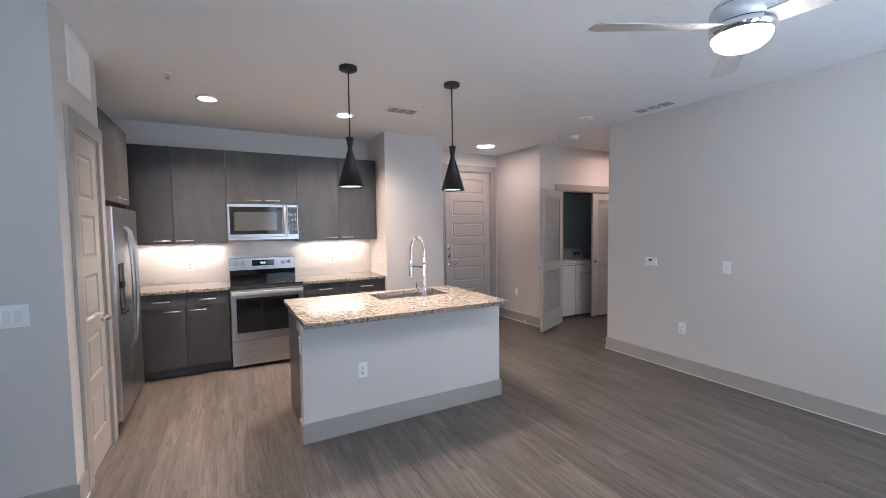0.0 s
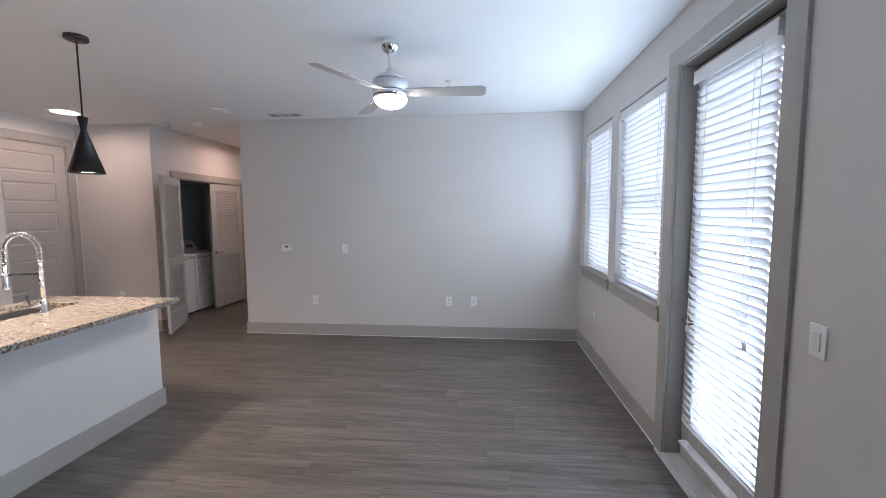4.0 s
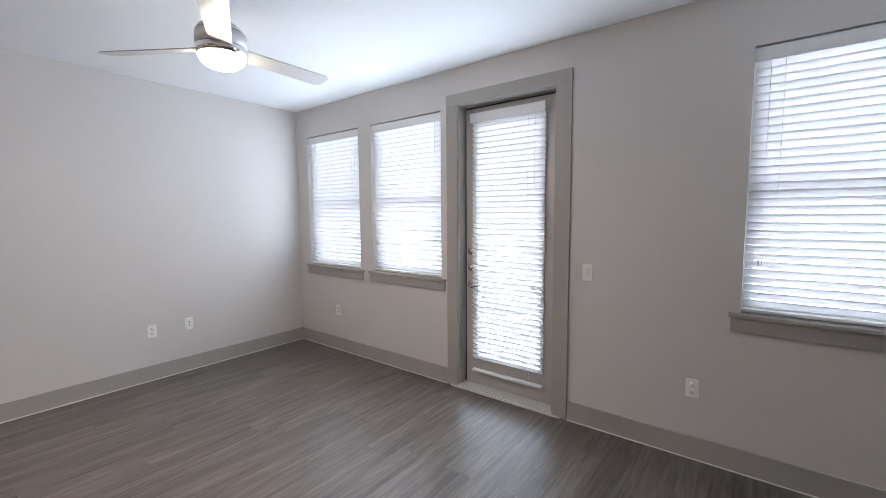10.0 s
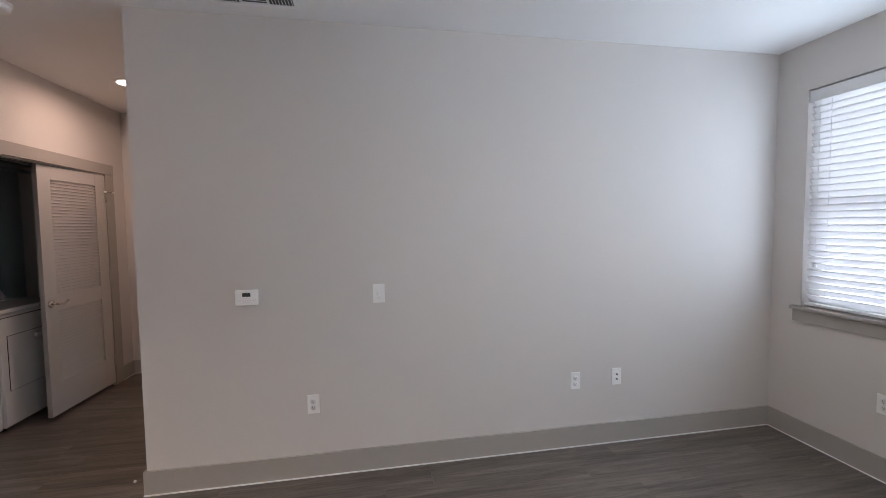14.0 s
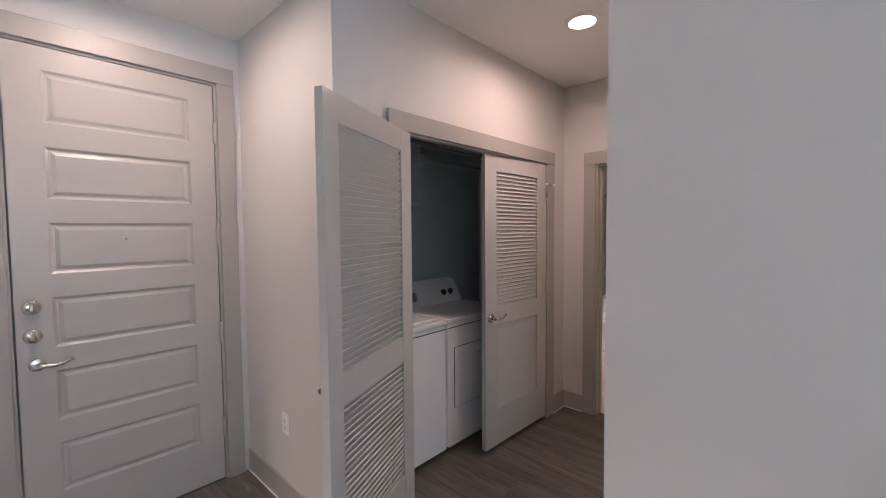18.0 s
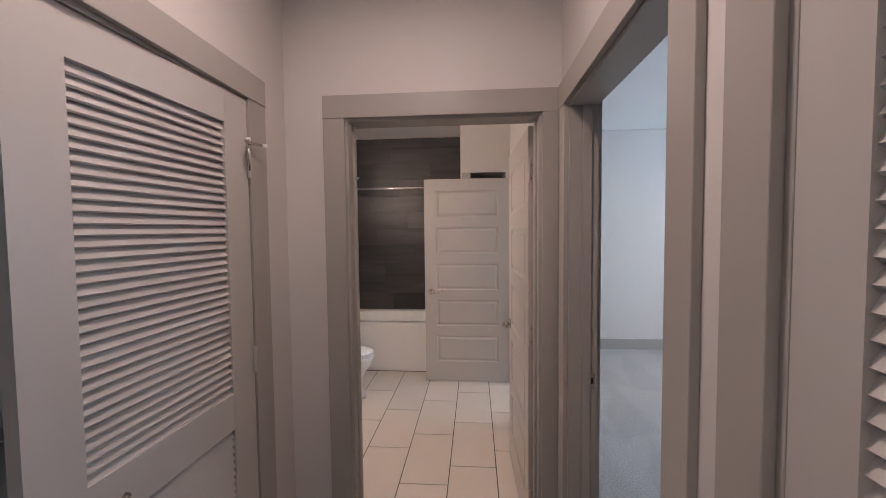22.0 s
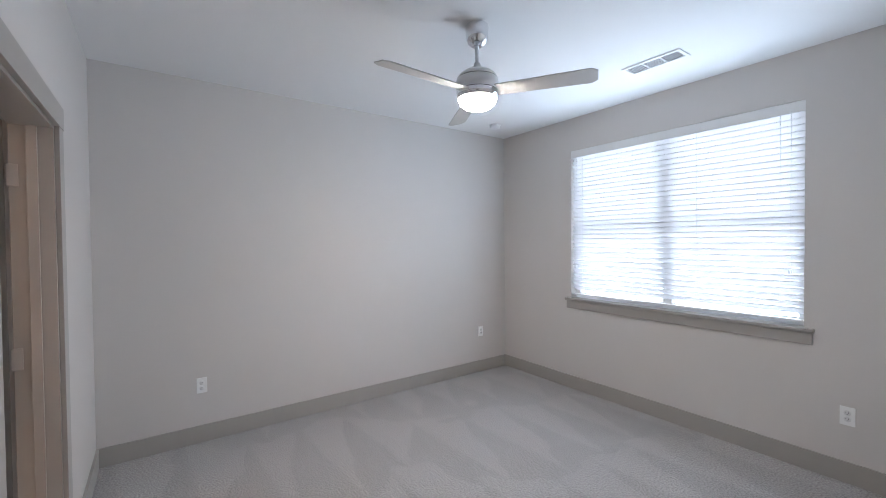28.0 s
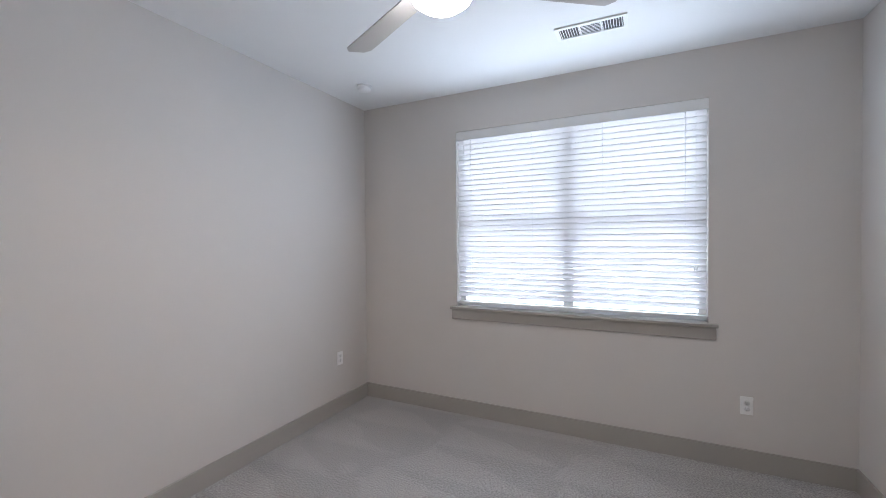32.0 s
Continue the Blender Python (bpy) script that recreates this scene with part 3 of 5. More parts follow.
def panel_leaf(name, m, w, h, panels, label, t=0.035, material=None, stile=0.115, rail=0.10, top=0.115, bottom=0.20, knob=0.93, sides=(1, -1)):
    """A moulded panel door: hinge at the origin, leaf along +x, thickness along y."""
    material = material or M_DOOR
    ob = thing(name, m, label, "door")
    z0 = 0.012
    part("core", boxes((0.003, w, -t / 2 + 0.009, t / 2 - 0.009, z0, h)), material, ob)
    ph = (h - z0 - top - bottom - rail * (panels - 1)) / panels
    bm = boxes((0, stile, -t / 2, t / 2, z0, h), (w - stile, w, -t / 2, t / 2, z0, h), (stile, w - stile, -t / 2, t / 2, h - top, h), (stile, w - stile, -t / 2, t / 2, z0, z0 + bottom))
    rows = []
    z = z0 + bottom
    for i in range(panels):
        rows.append((z, z + ph))
        if i < panels - 1:
            box(bm, stile, w - stile, -t / 2, t / 2, z + ph, z + ph + rail)
        z += ph + rail
    part("leaf_frame", bm, material, ob)
    for a, b in rows:
        bm = bmesh.new()
        for s in (1, -1):
            # sloping moulding from the frame down to a groove, then the raised field
            levels = [(0.0, t / 2), (0.012, t / 2 - 0.0088), (0.020, t / 2 - 0.0088), (0.036, t / 2 - 0.002)]
            loops = []
            for d, y in levels:
                loops.append([bm.verts.new((x, s * y, zz)) for x, zz in ((stile + d, a + d), (w - stile - d, a + d), (w - stile - d, b - d), (stile + d, b - d))])
            for p, q in zip(loops, loops[1:]):
                for k in range(4):
                    bm.faces.new((p[k], p[(k + 1) % 4], q[(k + 1) % 4], q[k]))
            bm.faces.new(loops[-1])
        bmesh.ops.recalc_face_normals(bm, faces=bm.faces[:])
        part("panel", bm, material, ob)
    for s in sides:
        lever(ob, w - 0.065, knob, s * t / 2, s, -1)
    return ob


def louver_leaf(name, m, w, h, label, group="", t=0.034, stile=0.09, hinge_stile=0.15, split=0.872, slant=58, flip=1, sides=(1, -1)):
    """A louvred door: stiles, rails and two banks of slanting slats."""
    ob = thing(name, m, label, "louvred door", group)
    z0 = 0.035
    top, mid, bot = 0.105, 0.125, 0.255
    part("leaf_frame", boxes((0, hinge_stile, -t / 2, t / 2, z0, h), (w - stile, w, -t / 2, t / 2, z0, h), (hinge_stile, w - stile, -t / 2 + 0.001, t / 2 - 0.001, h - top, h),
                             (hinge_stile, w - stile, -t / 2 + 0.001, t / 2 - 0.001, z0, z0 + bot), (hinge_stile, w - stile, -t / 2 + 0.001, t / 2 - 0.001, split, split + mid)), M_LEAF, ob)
    bm = bmesh.new()
    box(bm, hinge_stile, w - stile, -0.0187, 0.0187, -0.0036, 0.0036)
    bmesh.ops.rotate(bm, verts=bm.verts[:], matrix=Matrix.Rotation(radians(slant * flip), 3, 'X'))
    slat = bpy.data.meshes.new("slat")
    bm.to_mesh(slat)
    bm.free()
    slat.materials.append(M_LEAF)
    for a, b in ((z0 + bot, split), (split + mid, h - top)):
        n = max(1, round((b - a) / 0.0262))
        for i in range(n):
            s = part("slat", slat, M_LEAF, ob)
            s.location = (0, 0, a + (i + 0.5) * (b - a) / n)
    for s in sides:
        lever(ob, w - 0.055, 0.935, s * t / 2, s, -1)
    return ob


entry = panel_leaf("entry_door", pose(ENTRY[1] - 0.023, ENTY + 0.022, 0, 0, 0, 180), ENTRY[1] - ENTRY[0] - 0.047, 2.398, 6, "closed taupe painted six-panel entry door with nickel hardware", t=0.044, top=0.105, bottom=0.265, rail=0.112, stile=0.127, knob=0.918, sides=(1,))
hinges(entry, -0.003, 0.028, (0.33, 0.92, 1.52, 2.12), 0.115, 0.0095)
for z, nm in ((1.19, "deadbolt"), (1.055, "thumb_turn_lock")):
    d = part(nm, lathe([(0.0001, 0), (0.034, 0), (0.034, 0.008), (0.026, 0.016), (0.0001, 0.016)], 24, None, 'y', (0.80, 0.022, z)), M_NICKEL, entry, "round satin nickel lock")
    part("thumb_turn", boxes((0.792, 0.808, 0.036, 0.052, z - 0.018, z + 0.018), bevel=0.004), M_NICKEL, d)
part("peephole", lathe([(0.0001, 0), (0.007, 0), (0.007, 0.003), (0.0001, 0.003)], 14, None, 'y', (0.44, 0.022, 1.50)), M_NICKEL, entry)

panel_leaf("pantry_door", pose(PANX - 0.02, PANTRY[0] + 0.018, 0, 0, 0, 90), PANTRY[1] - PANTRY[0] - 0.036, PANH - 0.02, 5, "closed taupe painted five-panel pantry door", stile=0.10, sides=(-1,))
bath1 = panel_leaf("bath_door", pose(BATHX + 0.15, BATHDOOR[0] + 0.024, 0, 0, 0, 1.5), 0.81, 2.03, 5, "open taupe painted five-panel bathroom door")
bath2 = panel_leaf("bath_door", pose(9.375, HALLR + 0.024, 0, 0, 0, 89), 0.855, 2.055, 5, "open taupe five-panel door leading to the bedroom")
for d, s in ((bath1, 1), (bath2, 1)):
    hinges(d, -0.006, s * 0.012, (0.25, 1.05, 1.82))
    for z in (0.25, 1.05, 1.82):
        pl = part("hinge_plate", boxes((-0.0025, 0.001, -0.015, 0.016, z - 0.046, z + 0.046), bevel=0.001), M_DOOR, d)
        for dz in (-0.03, 0.0, 0.03):
            part("screw", lathe([(0.0001, -0.0026), (0.004, -0.0026), (0.003, -0.0034), (0.0001, -0.0034)], 10, None, 'x', (0, 0.004 if dz else -0.006, z + dz)), M_NICKEL, pl)
# jamb leaves of the hinges
jl = tagged(new("jamb_hinges"), "painted hinge leaves on the bathroom door jamb", "hinge", "", "structure")
for z in (0.25, 1.05, 1.82):
    part("hinge_plate", boxes((BATHDOOR2[1] - 0.0205, BATHDOOR2[1] - 0.0165, HALLR - 0.045, HALLR - 0.008, z - 0.046, z + 0.046), bevel=0.001), M_DOOR, jl)
    part("hinge_plate", boxes((BATHX + 0.085, BATHX + 0.118, BATHDOOR[0] + 0.0165, BATHDOOR[0] + 0.0205, z - 0.046, z + 0.046), bevel=0.001), M_DOOR, jl)
panel_leaf("bedroom_door", pose(BEDDOOR[0] + 0.02, BEDN - 0.012, 0, 0, 0, -63), 0.81, 2.03, 5, "open taupe five-panel bedroom door", stile=0.135)

louver_leaf("laundry_door", pose(LAUNDRY[0] + 0.02, HALLL - 0.03, 0, 0, 0, 180 + 24), 0.745, 2.03, "wide open taupe louvred laundry closet door", "laundry closet doors", hinge_stile=0.115, slant=62, flip=1, sides=(-1,))
louver_leaf("laundry_door", pose(LAUNDRY[1] - 0.02, HALLL + 0.0, 0, 0, 0, 180 - 2), 0.757, 2.03, "closed taupe louvred laundry closet door with nickel lever", "laundry closet doors", stile=0.120, hinge_stile=0.125, flip=-1)
louver_leaf("closet_door", pose(CLOSET[0] + 0.018, HALLR - 0.018, 0, 0, 0, 0), CLOSET[1] - CLOSET[0] - 0.036, 2.03, "closed taupe louvred hall closet door", hinge_stile=0.09, stile=0.09, flip=-1, sides=(1,))


# ---- windows and blinds ----
def blind(name, m, w, top, bottom, label, tilt=-57, valance=True, pitch=0.0435, slack=0.0, pulls=0.21):
    """A faux-wood blind: valance, head rail, slats, bottom rail, ladder cords and pulls; hangs from z=top in the plane y=0."""
    ob = thing(name, m, label, "window blind", "white window blinds")
    if valance:
        part("valance", boxes((-w / 2 - 0.005, w / 2 + 0.005, 0.018, 0.030, top - 0.075, top), bevel=0.003), M_VINYL, ob)
    part("head_rail", boxes((-w / 2, w / 2, -0.03, 0.017, top - 0.05, top - 0.004)), M_VINYL, ob)
    bm = bmesh.new()
    n = 5
    prof = [(-0.025 + 0.05 * i / (n - 1), 0.003 * math.sin(math.pi * i / (n - 1))) for i in range(n)]
    rings = []
    for x in (-w / 2 + 0.004, w / 2 - 0.004):
        rings.append([[bm.verts.new((x, y, z + d)) for y, z in prof] for d in (0.0013, -0.0013)])
    for s in range(2):
        for i in range(n - 1):
            f = bm.faces.new((rings[0][s][i], rings[1][s][i], rings[1][s][i + 1], rings[0][s][i + 1]))
            f.smooth = True
    for i in (0, n - 1):
        bm.faces.new((rings[0][0][i], rings[1][0][i], rings[1][1][i], rings[0][1][i]))
    bmesh.ops.recalc_face_normals(bm, faces=bm.faces[:])
    bmesh.ops.rotate(bm, verts=bm.verts[:], matrix=Matrix.Rotation(radians(-tilt), 3, 'X'))
    me = bpy.data.meshes.new("slat")
    bm.to_mesh(me)
    bm.free()
    me.materials.append(M_SLAT)
    z = top - 0.085
    while z > bottom + slack + 0.045:
        s = part("slat", me, M_SLAT, ob)
        s.location = (0, 0, z)
        z -= pitch
    part("bottom_rail", boxes((-w / 2 + 0.004, w / 2 - 0.004, -0.024, 0.024, bottom + 0.006, bottom + 0.022), bevel=0.003), M_VINYL, ob)
    k = 2 if w < 1.2 else 4
    for i in range(k):
        x = -w / 2 + 0.13 + (w - 0.26) * i / (k - 1)
        for y in (-0.026, 0.026):
            part("ladder_cord", tube([(x, y, bottom + 0.02), (x, y, top - 0.05)], 0.0009, 5), M_VINYL, ob)
    for x in (w / 2 - 0.07, -w / 2 + 0.07):
        z1 = bottom + (top - bottom) * (pulls if x > 0 else pulls + 0.03)
        c = part("pull_cord", tube([(x, 0.036, top - 0.06), (x, 0.036, z1)], 0.0011, 5), M_VINYL, ob)
        for dx in (-0.007, 0.007):
            part("tassel", lathe([(0.0001, -0.03), (0.006, -0.03), (0.0045, 0), (0.0001, 0.0)], 10, None, 'z', (x + dx, 0.038, z1)), M_VINYL, c)
    return ob


def window(name, x0, x1, z0, z1, yin, halves, label):
    """A vinyl single-hung window set in the wall, with sill board and apron on the room side."""
    ob = tagged(new(name), label, "window", "", "structure")
    yo = yin - 0.15
    part("drywall_return", boxes((x0 - 0.001, x0 + 0.004, yo, yin, z0, z1), (x1 - 0.004, x1 + 0.001, yo, yin, z0, z1), (x0, x1, yo, yin, z1 - 0.004, z1 + 0.001)), M_WALL, ob)
    part("window_frame", boxes((x0, x0 + 0.05, yo, yo + 0.06, z0, z1), (x1 - 0.05, x1, yo, yo + 0.06, z0, z1), (x0, x1, yo + 0.001, yo + 0.059, z1 - 0.05, z1), (x0, x1, yo + 0.001, yo + 0.059, z0, z0 + 0.05)), M_VINYL, ob)
    zm = z0 + (z1 - z0) * 0.48
    for i in range(halves):
        a, b = x0 + 0.05 + (x1 - x0 - 0.1) * i / halves, x0 + 0.05 + (x1 - x0 - 0.1) * (i + 1) / halves
        part("meeting_rail", boxes((a, b, yo + 0.012, yo + 0.05, zm - 0.022, zm + 0.022)), M_VINYL, ob)
        for za, zb, dy in ((z0 + 0.05, zm - 0.02, 0.032), (zm + 0.02, z1 - 0.05, 0.02)):
            g = part("pane", boxes((a, b, yo + dy, yo + dy + 0.005, za, zb)), M_GLASS, ob)
            g.visible_shadow = False
    if halves > 1:
        c = (x0 + x1) / 2
        part("mullion", boxes((c - 0.036, c + 0.036, yo, yo + 0.061, z0 + 0.05, z1 - 0.05)), M_VINYL, ob)
    part("window_sill", boxes((x0 - 0.05, x1 + 0.05, yin - 0.09, yin + 0.035, z0 - 0.022, z0 + 0.001), bevel=0.004), M_TRIM, ob)
    part("apron", boxes((x0 - 0.04, x1 + 0.04, yin, yin + 0.016, z0 - 0.105, z0 - 0.022), bevel=0.002), M_TRIM, ob)
    return ob


for i, (a, b) in enumerate((W1, W2, W3)):
    window("window_%d" % (i + 1), a, b, SILL, HEAD, WINY, 1, "white vinyl single-hung window above a taupe sill")
    blind("window_blind", pose((a + b) / 2, WINY - 0.042, 0), b - a - 0.012, HEAD - 0.012, SILL + 0.004, "white faux-wood blind lowered over a single window")
window("window_4", *BWIN, BSILL, BHEAD, BEDS, 2, "wide white vinyl twin window above a taupe sill")
blind("window_blind", pose(sum(BWIN) / 2, BEDS - 0.035, 0), BWIN[1] - BWIN[0] - 0.012, 2.436, 0.964, "wide white faux-wood blind lowered over the bedroom window")

# glazed balcony door
gd = thing("balcony_door", pose(GDOOR[1] - 0.018, WINY - 0.11, 0, 0, 0, 180), "closed taupe full-lite balcony door with nickel locks", "door")
gw = GDOOR[1] - GDOOR[0] - 0.036
part("leaf_frame", boxes((0.012, 0.115, -0.022, 0.022, 0.03, GDH - 0.03), (gw - 0.115, gw, -0.022, 0.022, 0.03, GDH - 0.03), (0.115, gw - 0.115, -0.022, 0.022, 2.25, GDH - 0.03), (0.115, gw - 0.115, -0.022, 0.022, 0.03, 0.26)), M_DOOR, gd)
part("weatherstrip", boxes((0.001, 0.0118, -0.019, 0.012, 0.03, GDH - 0.031), (0.001, gw, -0.018, 0.012, GDH - 0.0298, GDH - 0.0175), (0.012, gw, -0.017, 0.012, 0.0285, 0.0298)), M_BLACK, gd, "black rubber weatherstrip")
g = part("pane", boxes((0.115, gw - 0.115, -0.004, 0.004, 0.26, 2.25)), M_GLASS, gd)
g.visible_shadow = False
part("lite_frame", boxes((0.10, 0.13, -0.03, -0.02, 0.245, 2.265), (gw - 0.13, gw - 0.10, -0.03, -0.02, 0.245, 2.265), (0.13, gw - 0.13, -0.03, -0.02, 2.235, 2.265), (0.13, gw - 0.13, -0.03, -0.02, 0.245, 0.275)), M_DOOR, gd)
lever(gd, 0.06, 0.90, -0.022, -1, 1)
for z in (1.045, 1.185):
    part("deadbolt", lathe([(0.0001, 0), (0.028, 0), (0.026, -0.012), (0.0001, -0.014)], 22, None, 'y', (0.06, -0.022, z)), M_NICKEL, gd, "round satin nickel lock")
blind("door_blind", pose((GDOOR[0] + GDOOR[1]) / 2, WINY - 0.055, 0), 0.645, 2.325, 0.15, "long white faux-wood blind mounted on the balcony door", slack=0.045, pulls=0.34)
structure("threshold", boxes((GDOOR[0], GDOOR[1], WINY - 0.16, WINY - 0.002, 0, 0.027), (GDOOR[0] - 0.06, GDOOR[1] + 0.06, WINY + 0.0215, WINY + 0.036, 0, 0.014), (GDOOR[0] + 0.005, GDOOR[1] - 0.005, WINY - 0.004, WINY + 0.024, 0, 0.0225), bevel=0.003), mat("aluminium sill", (0.62, 0.62, 0.62), 0.42, 0.4), "aluminium balcony door threshold", "threshold")

# bright overcast distance outside
bd = bpy.data.materials.new("overcast glow")
bd.use_nodes = True
bd.node_tree.nodes["Principled BSDF"].inputs["Base Color"].default_value = (0.8, 0.8, 0.8, 1)
bd.node_tree.nodes["Principled BSDF"].inputs["Emission Color"].default_value = (0.95, 0.95, 1.0, 1)
bd.node_tree.nodes["Principled BSDF"].inputs["Emission Strength"].default_value = 1.6
structure("backdrop", boxes((-16, 25, -4.1, -4.0, -14, 7)), bd, "plain bright overcast distance", "backdrop")

# daylight: a share behind the blinds, the rest in the openings
for nm, (a, b), z0, z1, y, watts in (("daylight_1", W1, SILL, HEAD, WINY, 8.5), ("daylight_2", W2, SILL, HEAD, WINY, 11), ("daylight_3", W3, SILL, HEAD, WINY, 11),
                                     ("daylight_4", BWIN, BSILL, BHEAD, BEDS, 20), ("daylight_door", (GDOOR[0] + 0.02, GDOOR[1] - 0.02), 0.1, 2.4, WINY, 14)):
    area(nm, ((a + b) / 2, y - 0.5, (z0 + z1) / 2), (90, 0, 0), b - a + 0.5, z1 - z0 + 0.5, watts * 4.0, DAY)
    rows = 6 if z0 < 0.5 else 4
    for i in range(rows):
        step = (z1 - z0 - 0.06) / rows
        area(nm, ((a + b) / 2, y + 0.03, z0 + 0.03 + (i + 0.5) * step), (102, 0, 0), b - a - 0.06, step - 0.01, watts * 0.86 / rows, DAY)


# ---- kitchen ----
def pull(parent, x, y, z, length=0.155):
    h = part("handle", tube([(x - length / 2, y - 0.028, z), (x + length / 2, y - 0.028, z)], 0.006, 8), M_PULL, parent, "brushed nickel bar pull")
    for d in (-0.38, 0.38):
        part("post", tube([(x + d * length, y, z), (x + d * length, y - 0.028, z)], 0.004, 8), M_PULL, h)
    return h


def upper(name, x0, x1, z0, z1, doors, pulls=(), depth=0.33, label="dark grey-brown stained flat-panel wall cabinet"):
    ob = thing(name, pose(x0, BACKY, 0), label, "kitchen cabinet", "wall cabinets")
    w = x1 - x0
    part("body", boxes((0.001, w - 0.001, -depth + 0.021, -0.002, z0, z1)), M_CAB, ob)
    for i in range(doors):
        a, b = w * i / doors + 0.002, w * (i + 1) / doors - 0.002
        d = part("cabinet_door", boxes((a, b, -depth, -depth + 0.019, z0 + 0.002, z1 - 0.002), bevel=0.0015), M_CAB, ob)
        px = a + 0.10 if (i == 1 if doors == 2 else pulls == 'l') else b - 0.10
        pull(d, px, -depth, z0 + 0.035)
    return ob


upper("wall_cabinet", -0.105, 0.29, 1.37, 2.405, 1)
upper("wall_cabinet", 0.29, 0.798, 1.37, 2.405, 1, 'l')
upper("wall_cabinet", 0.798, 1.548, 1.815, 2.405, 2, label="short dark stained wall cabinet above the microwave")
upper("wall_cabinet", 1.548, 2.552, 1.37, 2.405, 2)


def base(name, x0, x1, columns, label="dark grey-brown stained base cabinet with drawer and door"):
    ob = thing(name, pose(x0, BACKY, 0), label, "kitchen cabinet", "base cabinets")
    w = x1 - x0
    part("body", boxes((0.001, w - 0.001, -0.595, -0.002, 0.10, 0.875), (0.001, w - 0.001, -0.53, -0.05, 0.0, 0.10)), M_CAB, ob)
    for i in range(columns):
        a, b = w * i / columns + 0.002, w * (i + 1) / columns - 0.002
        d = part("drawer_front", boxes((a, b, -0.616, -0.597, 0.735, 0.872), bevel=0.0015), M_CAB, ob)
        pull(d, (a + b) / 2, -0.616, 0.80)
        d = part("cabinet_door", boxes((a, b, -0.616, -0.597, 0.104, 0.729), bevel=0.0015), M_CAB, ob)
        pull(d, b - 0.11 if i == 0 else a + 0.11, -0.616, 0.695)
    return ob


base("base_cabinet", -0.02, 0.787, 2)
base("base_cabinet", 1.548, 2.552, 2)
for x0, x1 in ((-0.77, 0.792), (1.543, 2.553)):
    ob = structure("countertop", boxes((x0, x1, BACKY - 0.64, BACKY - 0.002, 0.877, 0.907), bevel=0.003), M_GRANITE, "polished speckled beige and black granite countertop", "countertop")

# microwave
mw = thing("microwave", pose(0.80, 5.595, 1.40), "stainless over-range microwave with black glass door", "microwave")
MWW = 0.745
part("body", boxes((0, MWW, 0.04, 0.43, 0.005, 0.405)), M_STEEL, mw)
d = part("door", boxes((0.002, 0.615, 0.0, 0.038, 0.03, 0.40), bevel=0.004), M_STEEL, mw)
part("door_glass", boxes((0.022, 0.565, -0.003, 0.002, 0.062, 0.372), bevel=0.002), M_BLACKGLASS, d)
part("handle", tube([(0.588, 0, 0.06), (0.588, -0.036, 0.08), (0.588, -0.046, 0.21), (0.588, -0.036, 0.35), (0.588, 0, 0.37)], 0.016, 12), M_PULL, d)
part("window_mesh", boxes((0.065, 0.505, -0.0036, -0.0028, 0.105, 0.315)), mat("oven window mesh", (0.075, 0.078, 0.083), 0.10, 0.1), d)
cp = part("control_panel", boxes((0.62, MWW - 0.002, 0.0, 0.038, 0.03, 0.40), bevel=0.003), M_STEEL, mw)
part("panel_glass", boxes((0.628, MWW - 0.012, -0.0015, 0.003, 0.058, 0.372), bevel=0.001), M_BLACKGLASS, cp, "black glass keypad")
part("display", boxes((0.64, 0.72, -0.0022, 0.001, 0.325, 0.358)), mat("dim display", (0.03, 0.05, 0.06), 0.2), cp)
keycap = mat("printed grey key", (0.16, 0.16, 0.165), 0.4)
for i in range(4):
    for j in range(3):
        part("key", boxes((0.635 + j * 0.033, 0.654 + j * 0.033, -0.0022, 0.001, 0.10 + i * 0.055, 0.135 + i * 0.055)), keycap, cp)
part("bottom_vent", boxes((0.002, MWW - 0.002, 0.002, 0.04, 0.0, 0.028), bevel=0.002), M_STEEL, mw)

# range
rg = thing("range", pose(0.796, 5.38, 0), "stainless freestanding electric range with black glass cooktop", "oven")
RW = 0.748
part("body", boxes((0, RW, 0.03, 0.63, 0.03, 0.895)), M_STEEL, rg)
part("cooktop", boxes((0.0, RW, -0.01, 0.56, 0.897, 0.915), bevel=0.004), M_BLACKGLASS, rg)
for x, y, r in ((0.19, 0.14, 0.105), (0.55, 0.14, 0.085), (0.19, 0.40, 0.08), (0.55, 0.40, 0.105)):
    part("burner", lathe([(r - 0.004, 0.9152), (r, 0.9152), (r, 0.9158), (r - 0.004, 0.9158)], 36, None, 'z', (x, y, 0)), mat("burner ring", (0.022, 0.022, 0.023), 0.12), rg)
bg = part("backguard", boxes((0, RW, 0.565, 0.64, 0.90, 1.175), bevel=0.006), M_STEEL, rg)
part("black_band", boxes((0.01, RW - 0.01, 0.556, 0.566, 0.905, 1.03)), M_BLACKGLASS, bg)
part("clock_panel", boxes((0.25, 0.50, 0.560, 0.567, 1.075, 1.145), bevel=0.002), M_BLACKGLASS, bg)
part("clock", boxes((0.345, 0.40, 0.5585, 0.5605, 1.10, 1.12)), glow("clock digits", (0.15, 0.45, 1.0), 1.5), bg)
for x in (0.07, 0.145, 0.60, 0.675):
    part("knob", lathe([(0.0001, 0.566), (0.024, 0.566), (0.022, 0.535), (0.0001, 0.533)], 24, None, 'y', (x, 0, 1.11)), M_STEEL, bg, "stainless burner knob")
dr = part("oven_door", boxes((0.003, RW - 0.003, -0.012, 0.03, 0.315, 0.865), bevel=0.005), M_STEEL, rg)
part("oven_window", boxes((0.055, RW - 0.055, -0.0155, -0.011, 0.40, 0.775), bevel=0.002), M_BLACKGLASS, dr)
